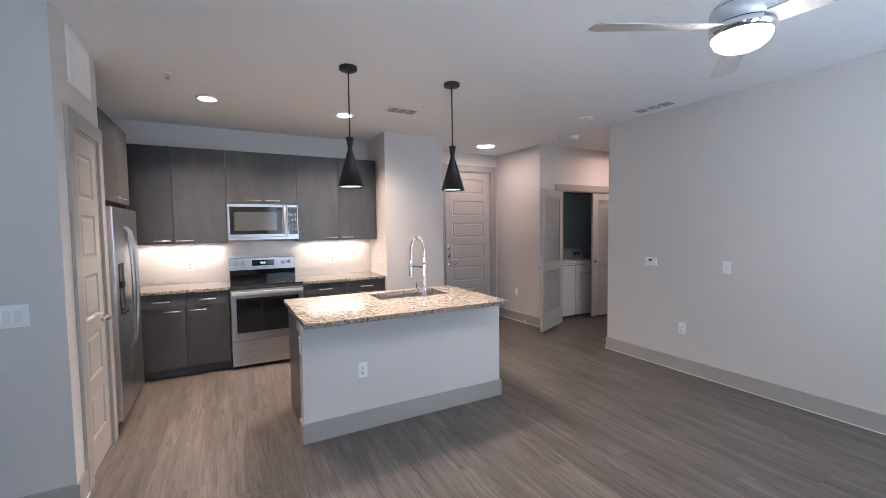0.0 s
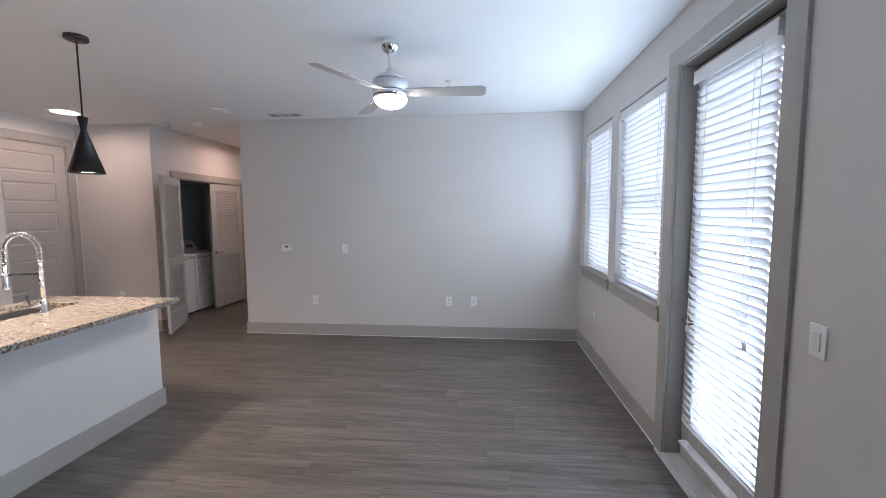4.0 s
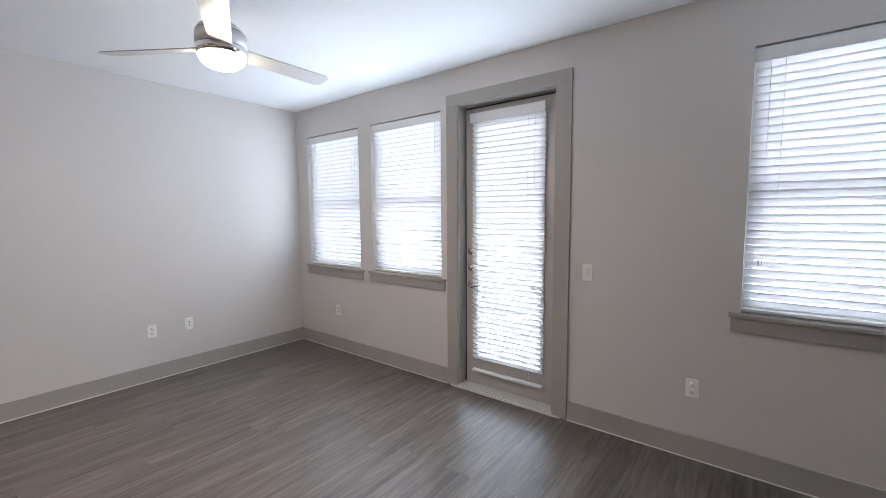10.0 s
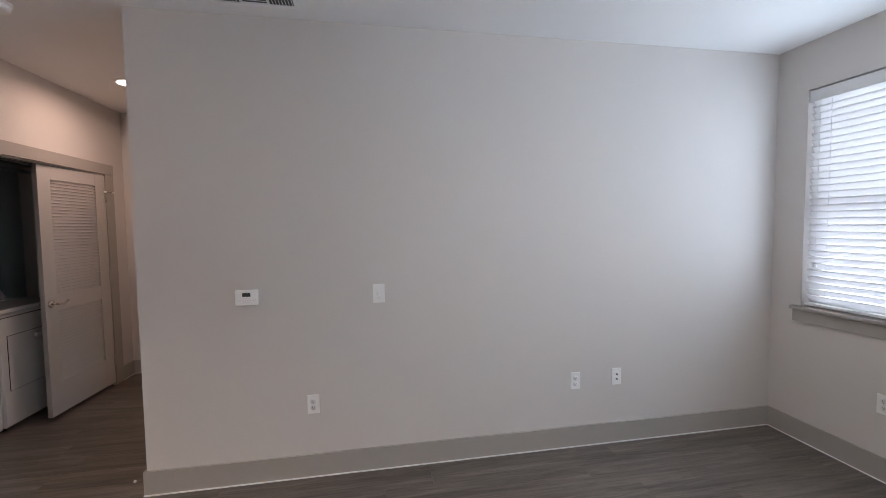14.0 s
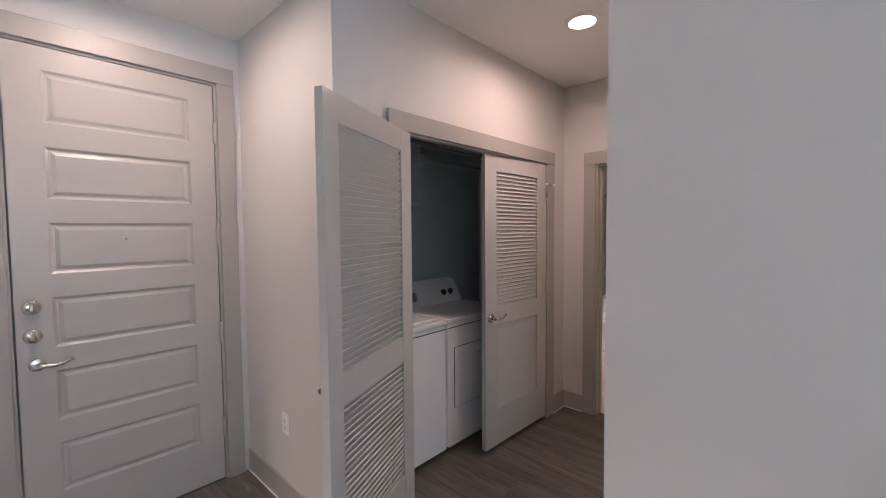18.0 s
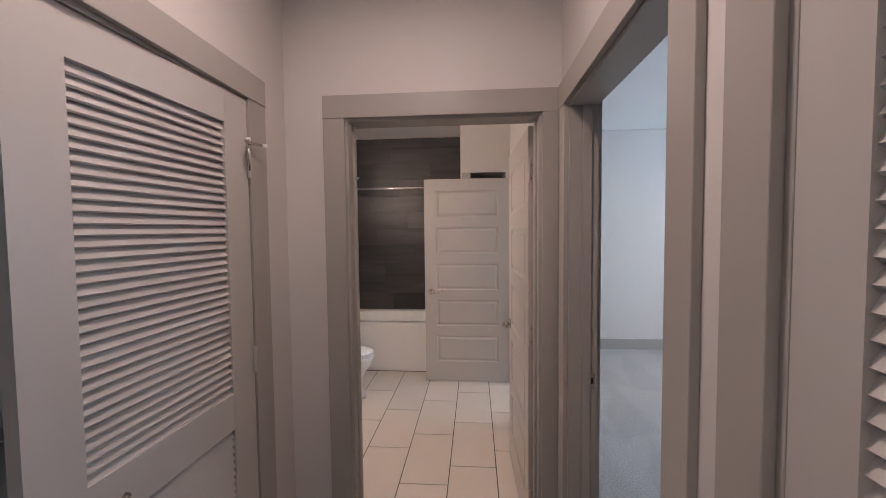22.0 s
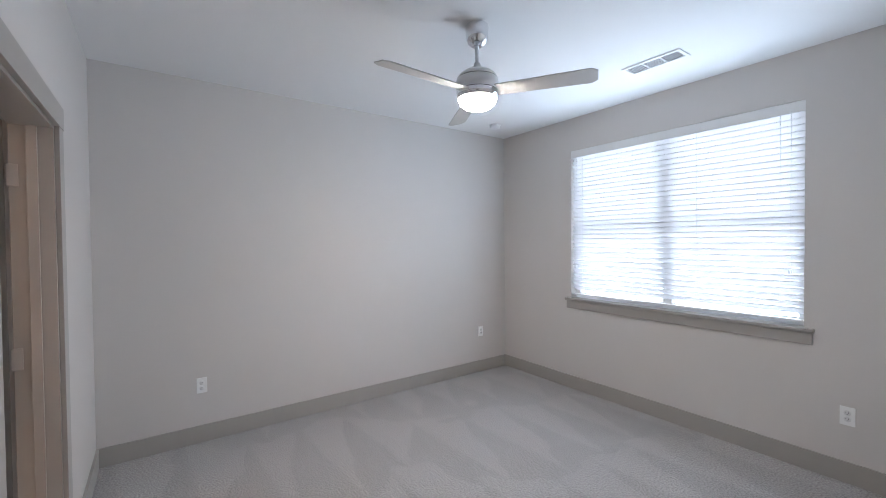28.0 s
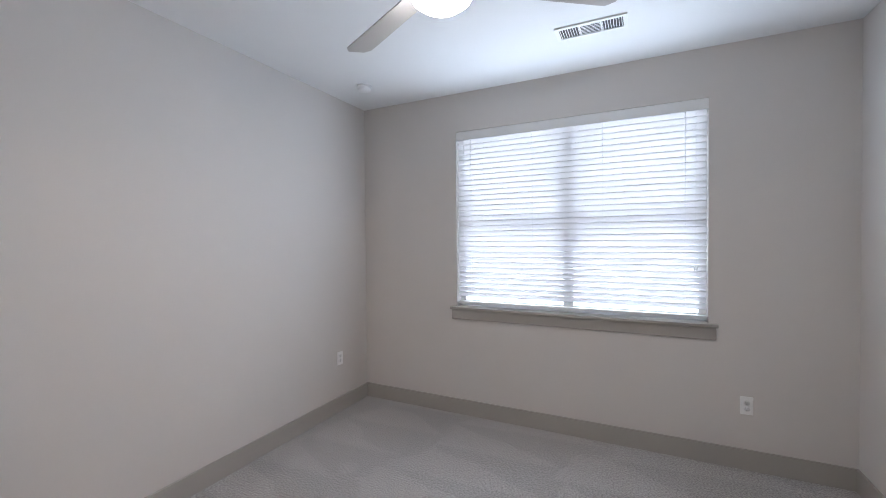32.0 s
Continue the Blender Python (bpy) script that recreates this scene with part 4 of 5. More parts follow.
h = part("handle", boxes((0.012, RW - 0.012, -0.066, -0.042, 0.812, 0.852), bevel=0.009), M_PULL, dr, "stainless towel-bar handle")
for x in (0.055, RW - 0.055):
    part("post", boxes((x - 0.012, x + 0.012, -0.05, -0.01, 0.822, 0.842), bevel=0.003), M_STEEL, h)
part("storage_drawer", boxes((0.003, RW - 0.003, -0.008, 0.03, 0.045, 0.305), bevel=0.004), M_STEEL, rg)
part("trim_strip", boxes((0, RW, -0.009, 0.03, 0.868, 0.894)), M_BLACK, rg)
for x in (0.03, RW - 0.05):
    for y in (0.06, 0.58):
        part("foot", boxes((x, x + 0.03, y, y + 0.03, 0, 0.032)), M_BLACK, rg)

# refrigerator, facing +x
fr = thing("refrigerator", pose(PANX, 4.285, 0), "stainless side-by-side refrigerator with curved bar handles and dispenser", "refrigerator")
FW = 0.895
part("body", boxes((-0.70, -0.03, 0, FW, 0.05, 1.685)), mat("fridge side grey", (0.09, 0.09, 0.095), 0.45), fr)
part("toe_grille", boxes((-0.05, -0.005, 0.01, FW - 0.01, 0.01, 0.085)), M_BLACK, fr)
for a, b, hy, bow in ((0.0, 0.375, 0.335, -0.035), (0.381, FW, 0.421, 0.035)):
    d = part("door", boxes((-0.028, 0.045, a, b, 0.09, 1.70), bevel=0.008), M_STEEL, fr)
    part("handle", tube([(0.045, hy, 0.58), (0.078, hy, 0.62), (0.094, hy + bow * 0.6, 0.82), (0.098, hy + bow, 1.06), (0.094, hy + bow * 0.6, 1.30), (0.078, hy, 1.51), (0.045, hy, 1.55)], 0.0125, 10), M_STEEL, d, "long bowed stainless handle")
    if a == 0:
        ds = part("dispenser", boxes((0.03, 0.0475, 0.09, 0.27, 0.88, 1.27), bevel=0.003), M_BLACKGLASS, d, "black water and ice dispenser")
        part("spout", boxes((0.047, 0.062, 0.15, 0.21, 1.08, 1.13)), M_BLACK, ds)
        part("tray", boxes((0.047, 0.07, 0.10, 0.26, 0.885, 0.90)), M_BLACK, ds)
for y in (0.06, FW - 0.06):
    part("hinge_cover", boxes((-0.10, 0.02, y - 0.04, y + 0.04, 1.70, 1.715), bevel=0.004), M_BLACK, fr)
    part("foot", lathe([(0.0001, 0), (0.02, 0), (0.02, 0.055), (0.0001, 0.055)], 12, None, 'z', (-0.02, y, 0)), M_BLACK, fr)
# cabinet over the refrigerator
oc = thing("wall_cabinet", pose(PANX, 4.27, 0), "dark stained two-door cabinet above the refrigerator", "kitchen cabinet", "wall cabinets")
part("body", boxes((-0.62, -0.02, 0.001, 0.92, 1.745, 2.405)), M_CAB, oc)
for a, b in ((0.003, 0.457), (0.463, 0.917)):
    d = part("cabinet_door", boxes((-0.019, 0.0, a, b, 1.748, 2.402), bevel=0.0015), M_CAB, oc)
    y = b - 0.1 if a < 0.1 else a + 0.1
    h = part("handle", tube([(0.028, y - 0.065, 1.785), (0.028, y + 0.065, 1.785)], 0.005, 8), M_PULL, d, "brushed nickel bar pull")
part_side = thing("side_panel", pose(0, 4.27, 0), "dark stained panel beside the refrigerator", "cabinet panel")
part("board", boxes((-0.77, -0.01, 0.925, 0.945, 0.0, 2.405)), M_CAB, part_side)

# island
isl = thing("kitchen_island", pose(0, 0, 0), "white painted island wall with dark cabinet end and taupe base", "kitchen island")
IX0, IX1, IY0, IY1 = 1.214, 2.905, 3.462, 4.20
part("knee_wall", boxes((IX0, IX1, IY0, IY0 + 0.115, 0, 0.875)), M_WALL, isl, "light grey painted knee wall")
part("trim_block", boxes((IX0 - 0.014, IX0 + 0.001, IY0 - 0.014, IY0 + 0.118, 0.80, 0.875), (IX0, IX1, IY0 - 0.012, IY0 + 0.001, 0.835, 0.875), bevel=0.004), M_WALL, isl, "painted trim under the counter")
part("cabinet_end", boxes((IX0 + 0.012, IX0 + 0.03, IY0 + 0.115, IY1, 0.0, 0.875)), M_CAB, isl, "dark stained cabinet end panel")
part("cabinet_body", boxes((IX0 + 0.03, IX1 - 0.03, IY0 + 0.115, IY1 - 0.02, 0.0, 0.66), (IX0 + 0.03, 1.82, IY0 + 0.115, IY1 - 0.02, 0.66, 0.875), (2.64, IX1 - 0.03, IY0 + 0.115, IY1 - 0.02, 0.66, 0.875), (1.82, 2.64, IY1 - 0.06, IY1 - 0.02, 0.66, 0.875)), M_CAB, isl)
part("cabinet_end", boxes((IX1 - 0.03, IX1 - 0.012, IY0 + 0.115, IY1, 0.0, 0.875)), M_CAB, isl)
part("baseboard", boxes((IX0 - BBT, IX1 + BBT, IY0 - BBT, IY0, 0, BBH), (IX0 - BBT, IX0, IY0, IY0 + 0.115, 0, BBH), (IX1, IX1 + BBT, IY0, IY0 + 0.115, 0, BBH)), M_TRIM, isl, "taupe painted baseboard")
for i in range(3):
    a, b = IX0 + 0.035 + i * 0.54, IX0 + 0.035 + i * 0.54 + 0.535
    part("cabinet_door", boxes((a, b, IY1 - 0.02, IY1 - 0.001, 0.104, 0.872), bevel=0.0015), M_CAB, isl)
# its granite top, with the sink cut out
SX0, SX1, SY0, SY1 = 1.91, 2.57, 3.775, 4.13
CX0, CX1, CY0, CY1 = 1.195, 2.81, 3.192, 4.242
structure("island_countertop", boxes((CX0, SX0, CY0, CY1, 0.877, 0.910), (SX1, CX1, CY0, CY1, 0.877, 0.910), (SX0, SX1, CY0, SY0, 0.877, 0.910), (SX0, SX1, SY1, CY1, 0.877, 0.910)), M_GRANITE, "polished speckled granite island top with undermount sink cutout", "countertop")
sk = thing("kitchen_sink", pose(SX0, SY0, 0.68), "stainless undermount sink bowl", "sink")
sw, sd = SX1 - SX0, SY1 - SY0
part("bowl", boxes((-0.01, sw + 0.01, -0.01, sd + 0.01, 0, 0.004), (-0.012, 0, -0.012, sd + 0.012, 0.0, 0.196), (sw, sw + 0.012, -0.012, sd + 0.012, 0.0, 0.196), (0, sw, -0.012, 0, 0.0, 0.196), (0, sw, sd, sd + 0.012, 0.0, 0.196)), M_STEEL, sk)
part("drain", lathe([(0.0001, 0.004), (0.045, 0.004), (0.045, 0.008), (0.0001, 0.006)], 24, None, 'z', (sw / 2, sd / 2, 0)), M_CHROME, sk)
# spring faucet
fc = thing("faucet", pose(2.29, 3.715, 0.910, 0, 0, 6), "tall chrome spring pull-down faucet", "faucet")
part("base", lathe([(0.0001, 0), (0.027, 0), (0.027, 0.008), (0.0205, 0.012), (0.0205, 0.085), (0.0165, 0.09), (0.0001, 0.09)], 24), M_CHROME, fc)
part("stem", tube([(0, 0, 0.085), (0, 0, 0.275)], 0.0135, 16), M_CHROME, fc)
part("sleeve", tube([(0, 0, 0.273), (0, 0, 0.345)], 0.0125, 16), M_CHROME, fc, "polished chrome sleeve")
arc = [(0, 0.115 - 0.115 * math.cos(a), 0.40 + 0.115 * math.sin(a)) for a in [math.pi * i / 30 for i in range(31)]]
line = [(0, 0, 0.335), (0, 0, 0.37)] + arc + [(0, 0.23, 0.315)]
part("hose", tube(line, 0.0065, 8), M_BLACK, fc, "dark hose inside the spring")
pts = []
vl = [Vector(p) for p in line]
seg = [(b - a).length for a, b in zip(vl, vl[1:])]
total, turns = sum(seg), 30
for i in range(turns * 12 + 1):
    s, k = total * i / (turns * 12), 0
    while k < len(seg) - 1 and s > seg[k]:
        s -= seg[k]
        k += 1
    p, dd = vl[k].lerp(vl[k + 1], min(1, s / seg[k])), (vl[k + 1] - vl[k]).normalized()
    u = Vector((1, 0, 0))
    v = dd.cross(u)
    a = 2 * math.pi * i / 12
    pts.append(p + 0.0135 * (math.cos(a) * u + math.sin(a) * v))
part("spring", tube(pts, 0.0034, 6), M_CHROME, fc, "coiled chrome spring")
part("spray_head", lathe([(0.0001, 0.155), (0.017, 0.155), (0.0185, 0.165), (0.0175, 0.245), (0.012, 0.262), (0.0105, 0.318), (0.0001, 0.318)], 20, None, 'z', (0, 0.23, 0)), M_CHROME, fc)
part("dock_arm", tube([(0, 0, 0.262), (0, 0.215, 0.252)], 0.0065, 10), M_BLACKMET, fc)
part("dock_ring", lathe([(0.017, 0.240), (0.023, 0.240), (0.023, 0.262), (0.017, 0.262)], 20, None, 'z', (0, 0.23, 0)), M_CHROME, fc)
part("valve_body", tube([(0, 0, 0.055), (-0.045, 0.045, 0.055)], 0.014, 14), M_CHROME, fc)
part("lever", tube([(-0.043, 0.043, 0.06), (-0.05, 0.05, 0.09), (-0.053, 0.053, 0.13)], 0.005, 10), M_BLACKMET, fc)

# pendants
for x, y in ((1.620, 3.570), (2.484, 3.535)):
    p = thing("pendant_lamp", pose(x, y, 0), "black metal hourglass pendant lamp hanging above the island", "pendant lamp", "island pendants")
    part("canopy", lathe([(0.0001, CEIL), (0.066, CEIL), (0.066, CEIL - 0.022), (0.06, CEIL - 0.027), (0.0001, CEIL - 0.027)], 32), M_BLACKMET, p)
    part("rod", tube([(0, 0, CEIL - 0.02), (0, 0, 2.19)], 0.005, 8), M_BLACKMET, p)
    bm = lathe([(0.026, 2.195), (0.03, 2.195), (0.017, 2.115), (0.017, 2.105), (0.101, 1.825), (0.098, 1.825), (0.013, 2.105), (0.0001, 2.106)], 40)
    part("shade", bm, M_BLACKMET, p)
    part("diffuser", lathe([(0.0001, 1.838), (0.093, 1.838), (0.093, 1.842), (0.0001, 1.842)], 32), M_BULB, p, "lit white diffuser")
    area("pendant_light", (x, y, 1.822), (0, 0, 0), 0.17, 0.17, 9, WARM, 'DISK', 115)

# under-cabinet strips
for x0, x1 in ((-0.1, 0.777), (1.547, 2.53)):
    s = thing("under_cabinet_light", pose((x0 + x1) / 2, BACKY - 0.12, 1.355), "slim warm LED strip under the wall cabinet", "strip light")
    part("housing", boxes((-0.32, 0.32, -0.015, 0.015, 0.0, 0.013)), M_WHITE, s)
    area("under_cabinet_glow", ((x0 + x1) / 2, BACKY - 0.12, 1.352), (0, 0, 0), 0.75, 0.03, 4.2, WARM)

# recessed and ceiling lights
LAMPS = [(0.675, 4.841, 0.085, "recessed_light", 34), (1.927, 4.845, 0.085, "recessed_light", 34), (4.22, 5.58, 0.135, "recessed_light", 8), (6.13, 4.55, 0.085, "recessed_light", 9.5)]
for x, y, r, nm, watts in LAMPS:
    tint = (1.0, 0.70, 0.49) if y < 5 and x < 3 else (1.0, 0.63, 0.46)
    ob = thing(nm, pose(x, y, CEIL), "lit round white recessed ceiling light", "ceiling light", "recessed lights")
    part("trim_ring", lathe([(r - 0.012, 0), (r + 0.012, 0), (r + 0.010, -0.006), (r - 0.012, -0.010)], 36), M_WHITE, ob)
    part("diffuser", lathe([(0.0001, -0.002), (r - 0.012, -0.002), (r - 0.012, -0.0112), (0.0001, -0.0112)], 36), M_BULB, ob, "glowing white diffuser")
    area("recessed_glow", (x, y, CEIL - 0.016), (0, 0, 0), 2 * r, 2 * r, watts, tint, 'DISK', 128 if x < 3 else 170)


# ---- ceiling fans ----
def fan(x, y, turn, drop, label, ceil=CEIL):
    ob = thing("ceiling_fan", pose(x, y, ceil - drop, 0, 0, turn), label, "ceiling fan")
    pewter = mat("pewter", (0.76, 0.76, 0.77), 0.34, 0.3)
    part("canopy", lathe([(0.0001, drop), (0.060, drop), (0.066, drop - 0.008), (0.064, -0.022), (0.048, -0.05), (0.026, -0.064), (0.0001, -0.064)], 32), M_CHROME, ob, "polished chrome canopy")
    part("downrod", tube([(0, 0, -0.06), (0, 0, -0.18)], 0.011, 12), pewter, ob)
    part("collar", lathe([(0.0001, -0.160), (0.019, -0.160), (0.021, -0.178), (0.034, -0.196), (0.0001, -0.198)], 24), pewter, ob)
    part("housing_cap", lathe([(0.0001, -0.186), (0.030, -0.188), (0.052, -0.197), (0.082, -0.210), (0.106, -0.229), (0.117, -0.246), (0.0001, -0.246)], 40), pewter, ob)
    part("dark_seam", lathe([(0.0001, -0.246), (0.1125, -0.246), (0.1125, -0.251), (0.0001, -0.251)], 40), M_BLACK, ob)
    part("motor_housing", lathe([(0.0001, -0.251), (0.118, -0.251), (0.122, -0.28), (0.121, -0.318), (0.0001, -0.318)], 40), pewter, ob)
    part("dark_seam", lathe([(0.0001, -0.318), (0.116, -0.318), (0.116, -0.323), (0.0001, -0.323)], 40), M_BLACK, ob)
    part("chrome_band", lathe([(0.0001, -0.323), (0.121, -0.323), (0.119, -0.345), (0.111, -0.362), (0.0001, -0.362)], 40), M_CHROME, ob, "polished chrome band")
    part("light_diffuser", lathe([(0.112, -0.350), (0.110, -0.370), (0.100, -0.392), (0.074, -0.412), (0.038, -0.424), (0.0001, -0.427)], 40), M_FANBULB, ob, "lit white glass bowl")
    for k in range(3):
        bm = bmesh.new()
        n = 18
        top, bot = [], []
        for i in range(n + 1):
            r = 0.095 + 0.555 * i / n
            half = 0.050 + 0.013 * i / n
            e = r - 0.61
            if e > 0:
                half -= 0.026 * (1 - math.sqrt(max(0, 1 - (e / 0.0401) ** 2)))
            for s in (-1, 1):
                z = -0.322 - s * half * 0.22
                top.append(bm.verts.new((r, s * half, z + 0.003)))
                bot.append(bm.verts.new((r, s * half, z - 0.003)))
        for i in range(n):
            a = 2 * i
            bm.faces.new((top[a], top[a + 1], top[a + 3], top[a + 2]))
            bm.faces.new((bot[a], bot[a + 2], bot[a + 3], bot[a + 1]))
            bm.faces.new((top[a], top[a + 2], bot[a + 2], bot[a]))
            bm.faces.new((top[a + 1], bot[a + 1], bot[a + 3], top[a + 3]))
        bm.faces.new((top[0], bot[0], bot[1], top[1]))
        bm.faces.new((top[-2], top[-1], bot[-1], bot[-2]))
        bmesh.ops.recalc_face_normals(bm, faces=bm.faces[:])
        bmesh.ops.rotate(bm, verts=bm.verts[:], matrix=Matrix.Rotation(radians(120 * k), 3, 'Z'))
        part("blade", bm, M_BLADE, ob, "silver-grey fan blade")
    area("fan_light", (x, y, ceil - drop - 0.455), (0, 0, 0), 0.19, 0.19, 7, (1.0, 0.81, 0.66), 'DISK')
    return ob


fan(2.767, 1.507, 32.5, 0.023, "three-blade silver ceiling fan with lit bowl in the living room")
fan(8.785, 1.89, 93.5, 0.059, "three-blade silver ceiling fan with lit bowl in the bedroom", BEDCEIL)


# ---- wall plates and small fixtures ----
def plate(m, kind, label, gangs=1):
    """An electrical plate in the local xz plane, facing local -y."""
    ob = thing("thermostat" if kind == "thermostat" else "light_switch" if kind in ("rocker", "knob") else "wall_outlet", m, label, "thermostat" if kind == "thermostat" else "switch" if kind in ("rocker", "knob") else "outlet")
    if kind == "thermostat":
        part("body", boxes((-0.062, 0.062, -0.024, 0, -0.044, 0.044), bevel=0.004), M_WHITE, ob)
        part("screen", boxes((-0.022, 0.022, -0.0255, -0.023, 0.006, 0.028)), mat("grey screen", (0.07, 0.085, 0.08), 0.25), ob, "dark grey liquid crystal screen")
        for x in (-0.048, -0.036, -0.018, -0.006, 0.006, 0.018, 0.036, 0.048):
            part("button", boxes((x - 0.004, x + 0.004, -0.0265, -0.023, -0.019, -0.011), bevel=0.001), M_VINYL, ob)
        for z in (-0.003, -0.026):
            part("print_bar", boxes((-0.02, 0.02, -0.0245, -0.0235, z - 0.001, z + 0.001)), M_GROUT, ob)
        return ob
    w = 0.035 + 0.023 * (gangs - 1)
    part("cover_plate", boxes((-w, w, -0.006, 0, -0.058, 0.058), bevel=0.002), M_WHITE, ob)
    for g in range(gangs):
        x = (g - (gangs - 1) / 2) * 0.046
        if kind == "rocker":
            part("rocker", boxes((x - 0.016, x + 0.016, -0.010, -0.005, -0.033, 0.033), bevel=0.002), M_VINYL, ob)
        elif kind == "knob":
            part("dial", lathe([(0.0001, -0.005), (0.015, -0.005), (0.013, -0.016), (0.0001, -0.017)], 22, None, 'y', (x, 0, 0.0)), M_VINYL, ob)
            part("slide", boxes((x - 0.006, x + 0.006, -0.009, -0.005, -0.035, -0.022), bevel=0.001), M_VINYL, ob)
        elif kind == "coax":
            for z in (-0.016, 0.016):
                part("jack", lathe([(0.0001, -0.005), (0.0055, -0.005), (0.0055, -0.013), (0.0001, -0.013)], 12, None, 'y', (x, 0, z)), M_BLACK, ob)
        else:
            for z in (-0.0195, 0.0195):
                f = part("receptacle", lathe([(0.0001, -0.005), (0.0165, -0.005), (0.0165, -0.0085), (0.0001, -0.0085)], 20, None, 'y', (x, 0, z)), M_VINYL, ob)
                part("slots", boxes((x - 0.0068, x - 0.0048, -0.0092, -0.008, z - 0.001, z + 0.008), (x + 0.0048, x + 0.0068, -0.0092, -0.008, z - 0.001, z + 0.007), (x - 0.002, x + 0.002, -0.0092, -0.008, z - 0.010, z - 0.006)), M_BLACK, f)
    return ob


def on_wall(axis, f, side, s, z):
    """The pose of a plate on the wall face axis=f whose open side is +1 or -1."""
    if axis == 'x':
        return pose(f, s, z, 0, 0, 90 if side > 0 else -90)
    return pose(s, f, z, 0, 0, 180 if side > 0 else 0)


OUT, SWL = "white duplex outlet on the wall above the baseboard", "white rocker light switch on the wall"
plate(on_wall('x', TVX, -1, 3.346, 1.116), "thermostat", "white wall thermostat with grey screen")
plate(on_wall('x', TVX, -1, 2.592, 1.109), "knob", "white fan control switch with round dial")
plate(on_wall('x', TVX, -1, 2.997, 0.449), "outlet", OUT)
plate(on_wall('x', TVX, -1, 1.287, 0.456), "outlet", OUT)
plate(on_wall('x', TVX, -1, 0.980, 0.463), "coax", "small white plate with two black jacks")
plate(on_wall('y', WINY, 1, 1.442, 1.099), "rocker", "white rocker switch beside the balcony door")
plate(on_wall('y', WINY, 1, 0.796, 0.442), "outlet", OUT)
plate(on_wall('y', WINY, 1, 4.184, 0.450), "outlet", "white duplex outlet below the windows")
plate(on_wall('y', PANY, -1, -0.215, 1.09), "rocker", "white triple rocker switch beside the pantry", 3)
plate(on_wall('y', BACKY - 0.008, -1, 0.409, 1.104), "outlet", "white outlet on the tile backsplash")
plate(on_wall('y', BACKY - 0.008, -1, 2.035, 1.106), "outlet", "white outlet on the tile backsplash")
plate(on_wall('x', STUBL, -1, 5.57, 1.12), "outlet", "white outlet at the end of the counter")
plate(on_wall('y', IY0, -1, 1.646, 0.455), "outlet", "white duplex outlet on the island front")
plate(on_wall('x', IX0, -1, 3.522, 0.69), "outlet", "white outlet on the island end")
plate(on_wall('x', ENTX, -1, 5.68, 0.464), "outlet", OUT)
plate(on_wall('y', ENTY, -1, 3.665, 1.098), "rocker", SWL)
plate(on_wall('y', ENTY, -1, 3.655, 0.447), "outlet", OUT)
plate(on_wall('x', BEDE, -1, 3.143, 0.445), "outlet", OUT)
plate(on_wall('x', BEDE, -1, 0.337, 0.478), "outlet", OUT)
plate(on_wall('y', BEDS, 1, 7.569, 0.425), "outlet", "white duplex outlet beside the bedroom window")


def grille(x, y, lx, ly, label, sections=3, ceil=CEIL):
    """A stamped ceiling register: frame, dark throat and blades in banks."""
    ob = thing("ceiling_vent", pose(x, y, ceil), label, "air vent")
    hx, hy = lx / 2, ly / 2
    part("frame", boxes((-hx, hx, -hy, -hy + 0.022, -0.008, 0), (-hx, hx, hy - 0.022, hy, -0.008, 0), (-hx, -hx + 0.022, -hy + 0.022, hy - 0.022, -0.008, 0), (hx - 0.022, hx, -hy + 0.022, hy - 0.022, -0.008, 0)), M_WHITE, ob)
    part("throat", boxes((-hx + 0.02, hx - 0.02, -hy + 0.02, hy - 0.02, -0.0025, -0.0005)), M_BLACK, ob)
    long_x = lx > ly
    span = (lx if long_x else ly) - 0.044
    wide = (ly if long_x else lx) - 0.044
    for s in range(sections):
        c0 = -span / 2 + span * s / sections
        if s == sections // 2 and sections == 3:
            n = 7
            for i in range(n):
                b = -wide / 2 + wide * (i + 0.5) / n
                r = (c0, c0 + span / 3, b - 0.0025, b + 0.0025) if long_x else (b - 0.0025, b + 0.0025, c0, c0 + span / 3)
                part("blade", boxes((*r, -0.0065, -0.0052)), M_WHITE, ob)
        else:
            n = 8
            for i in range(n):
                b = c0 + span / 3 * (i + 0.5) / n
                r = (b - 0.0016, b + 0.0016, -wide / 2, wide / 2) if long_x else (-wide / 2, wide / 2, b - 0.0016, b + 0.0016)
                part("blade", boxes((*r, -0.0065, -0.0052)), M_WHITE, ob)
    for s in range(1, sections):
        c0 = -span / 2 + span * s / sections
        r = (c0 - 0.004, c0 + 0.004, -wide / 2, wide / 2) if long_x else (-wide / 2, wide / 2, c0 - 0.004, c0 + 0.004)
        part("divider", boxes((*r, -0.0078, -0.003)), M_WHITE, ob)
    return ob


grille(2.411, 4.436, 0.34, 0.20, "white stamped ceiling vent in the kitchen")
grille(4.662, 3.208, 0.19, 0.44, "white stamped ceiling vent beside the wall")
grille(8.45, 0.555, 0.40, 0.16, "white stamped ceiling vent near the bedroom window", ceil=BEDCEIL)


def smoke(x, y, r, label, name="smoke_detector", ceil=CEIL):
    ob = thing(name, pose(x, y, ceil), label, "smoke detector")
    part("base", lathe([(0.0001, 0), (r + 0.006, 0), (r + 0.006, -0.008), (0.0001, -0.008)], 32), M_WHITE, ob)
    part("cover", lathe([(0.0001, -0.008), (r, -0.008), (r - 0.004, -0.034), (r - 0.018, -0.042), (0.0001, -0.043)], 32), M_WHITE, ob)
    return ob


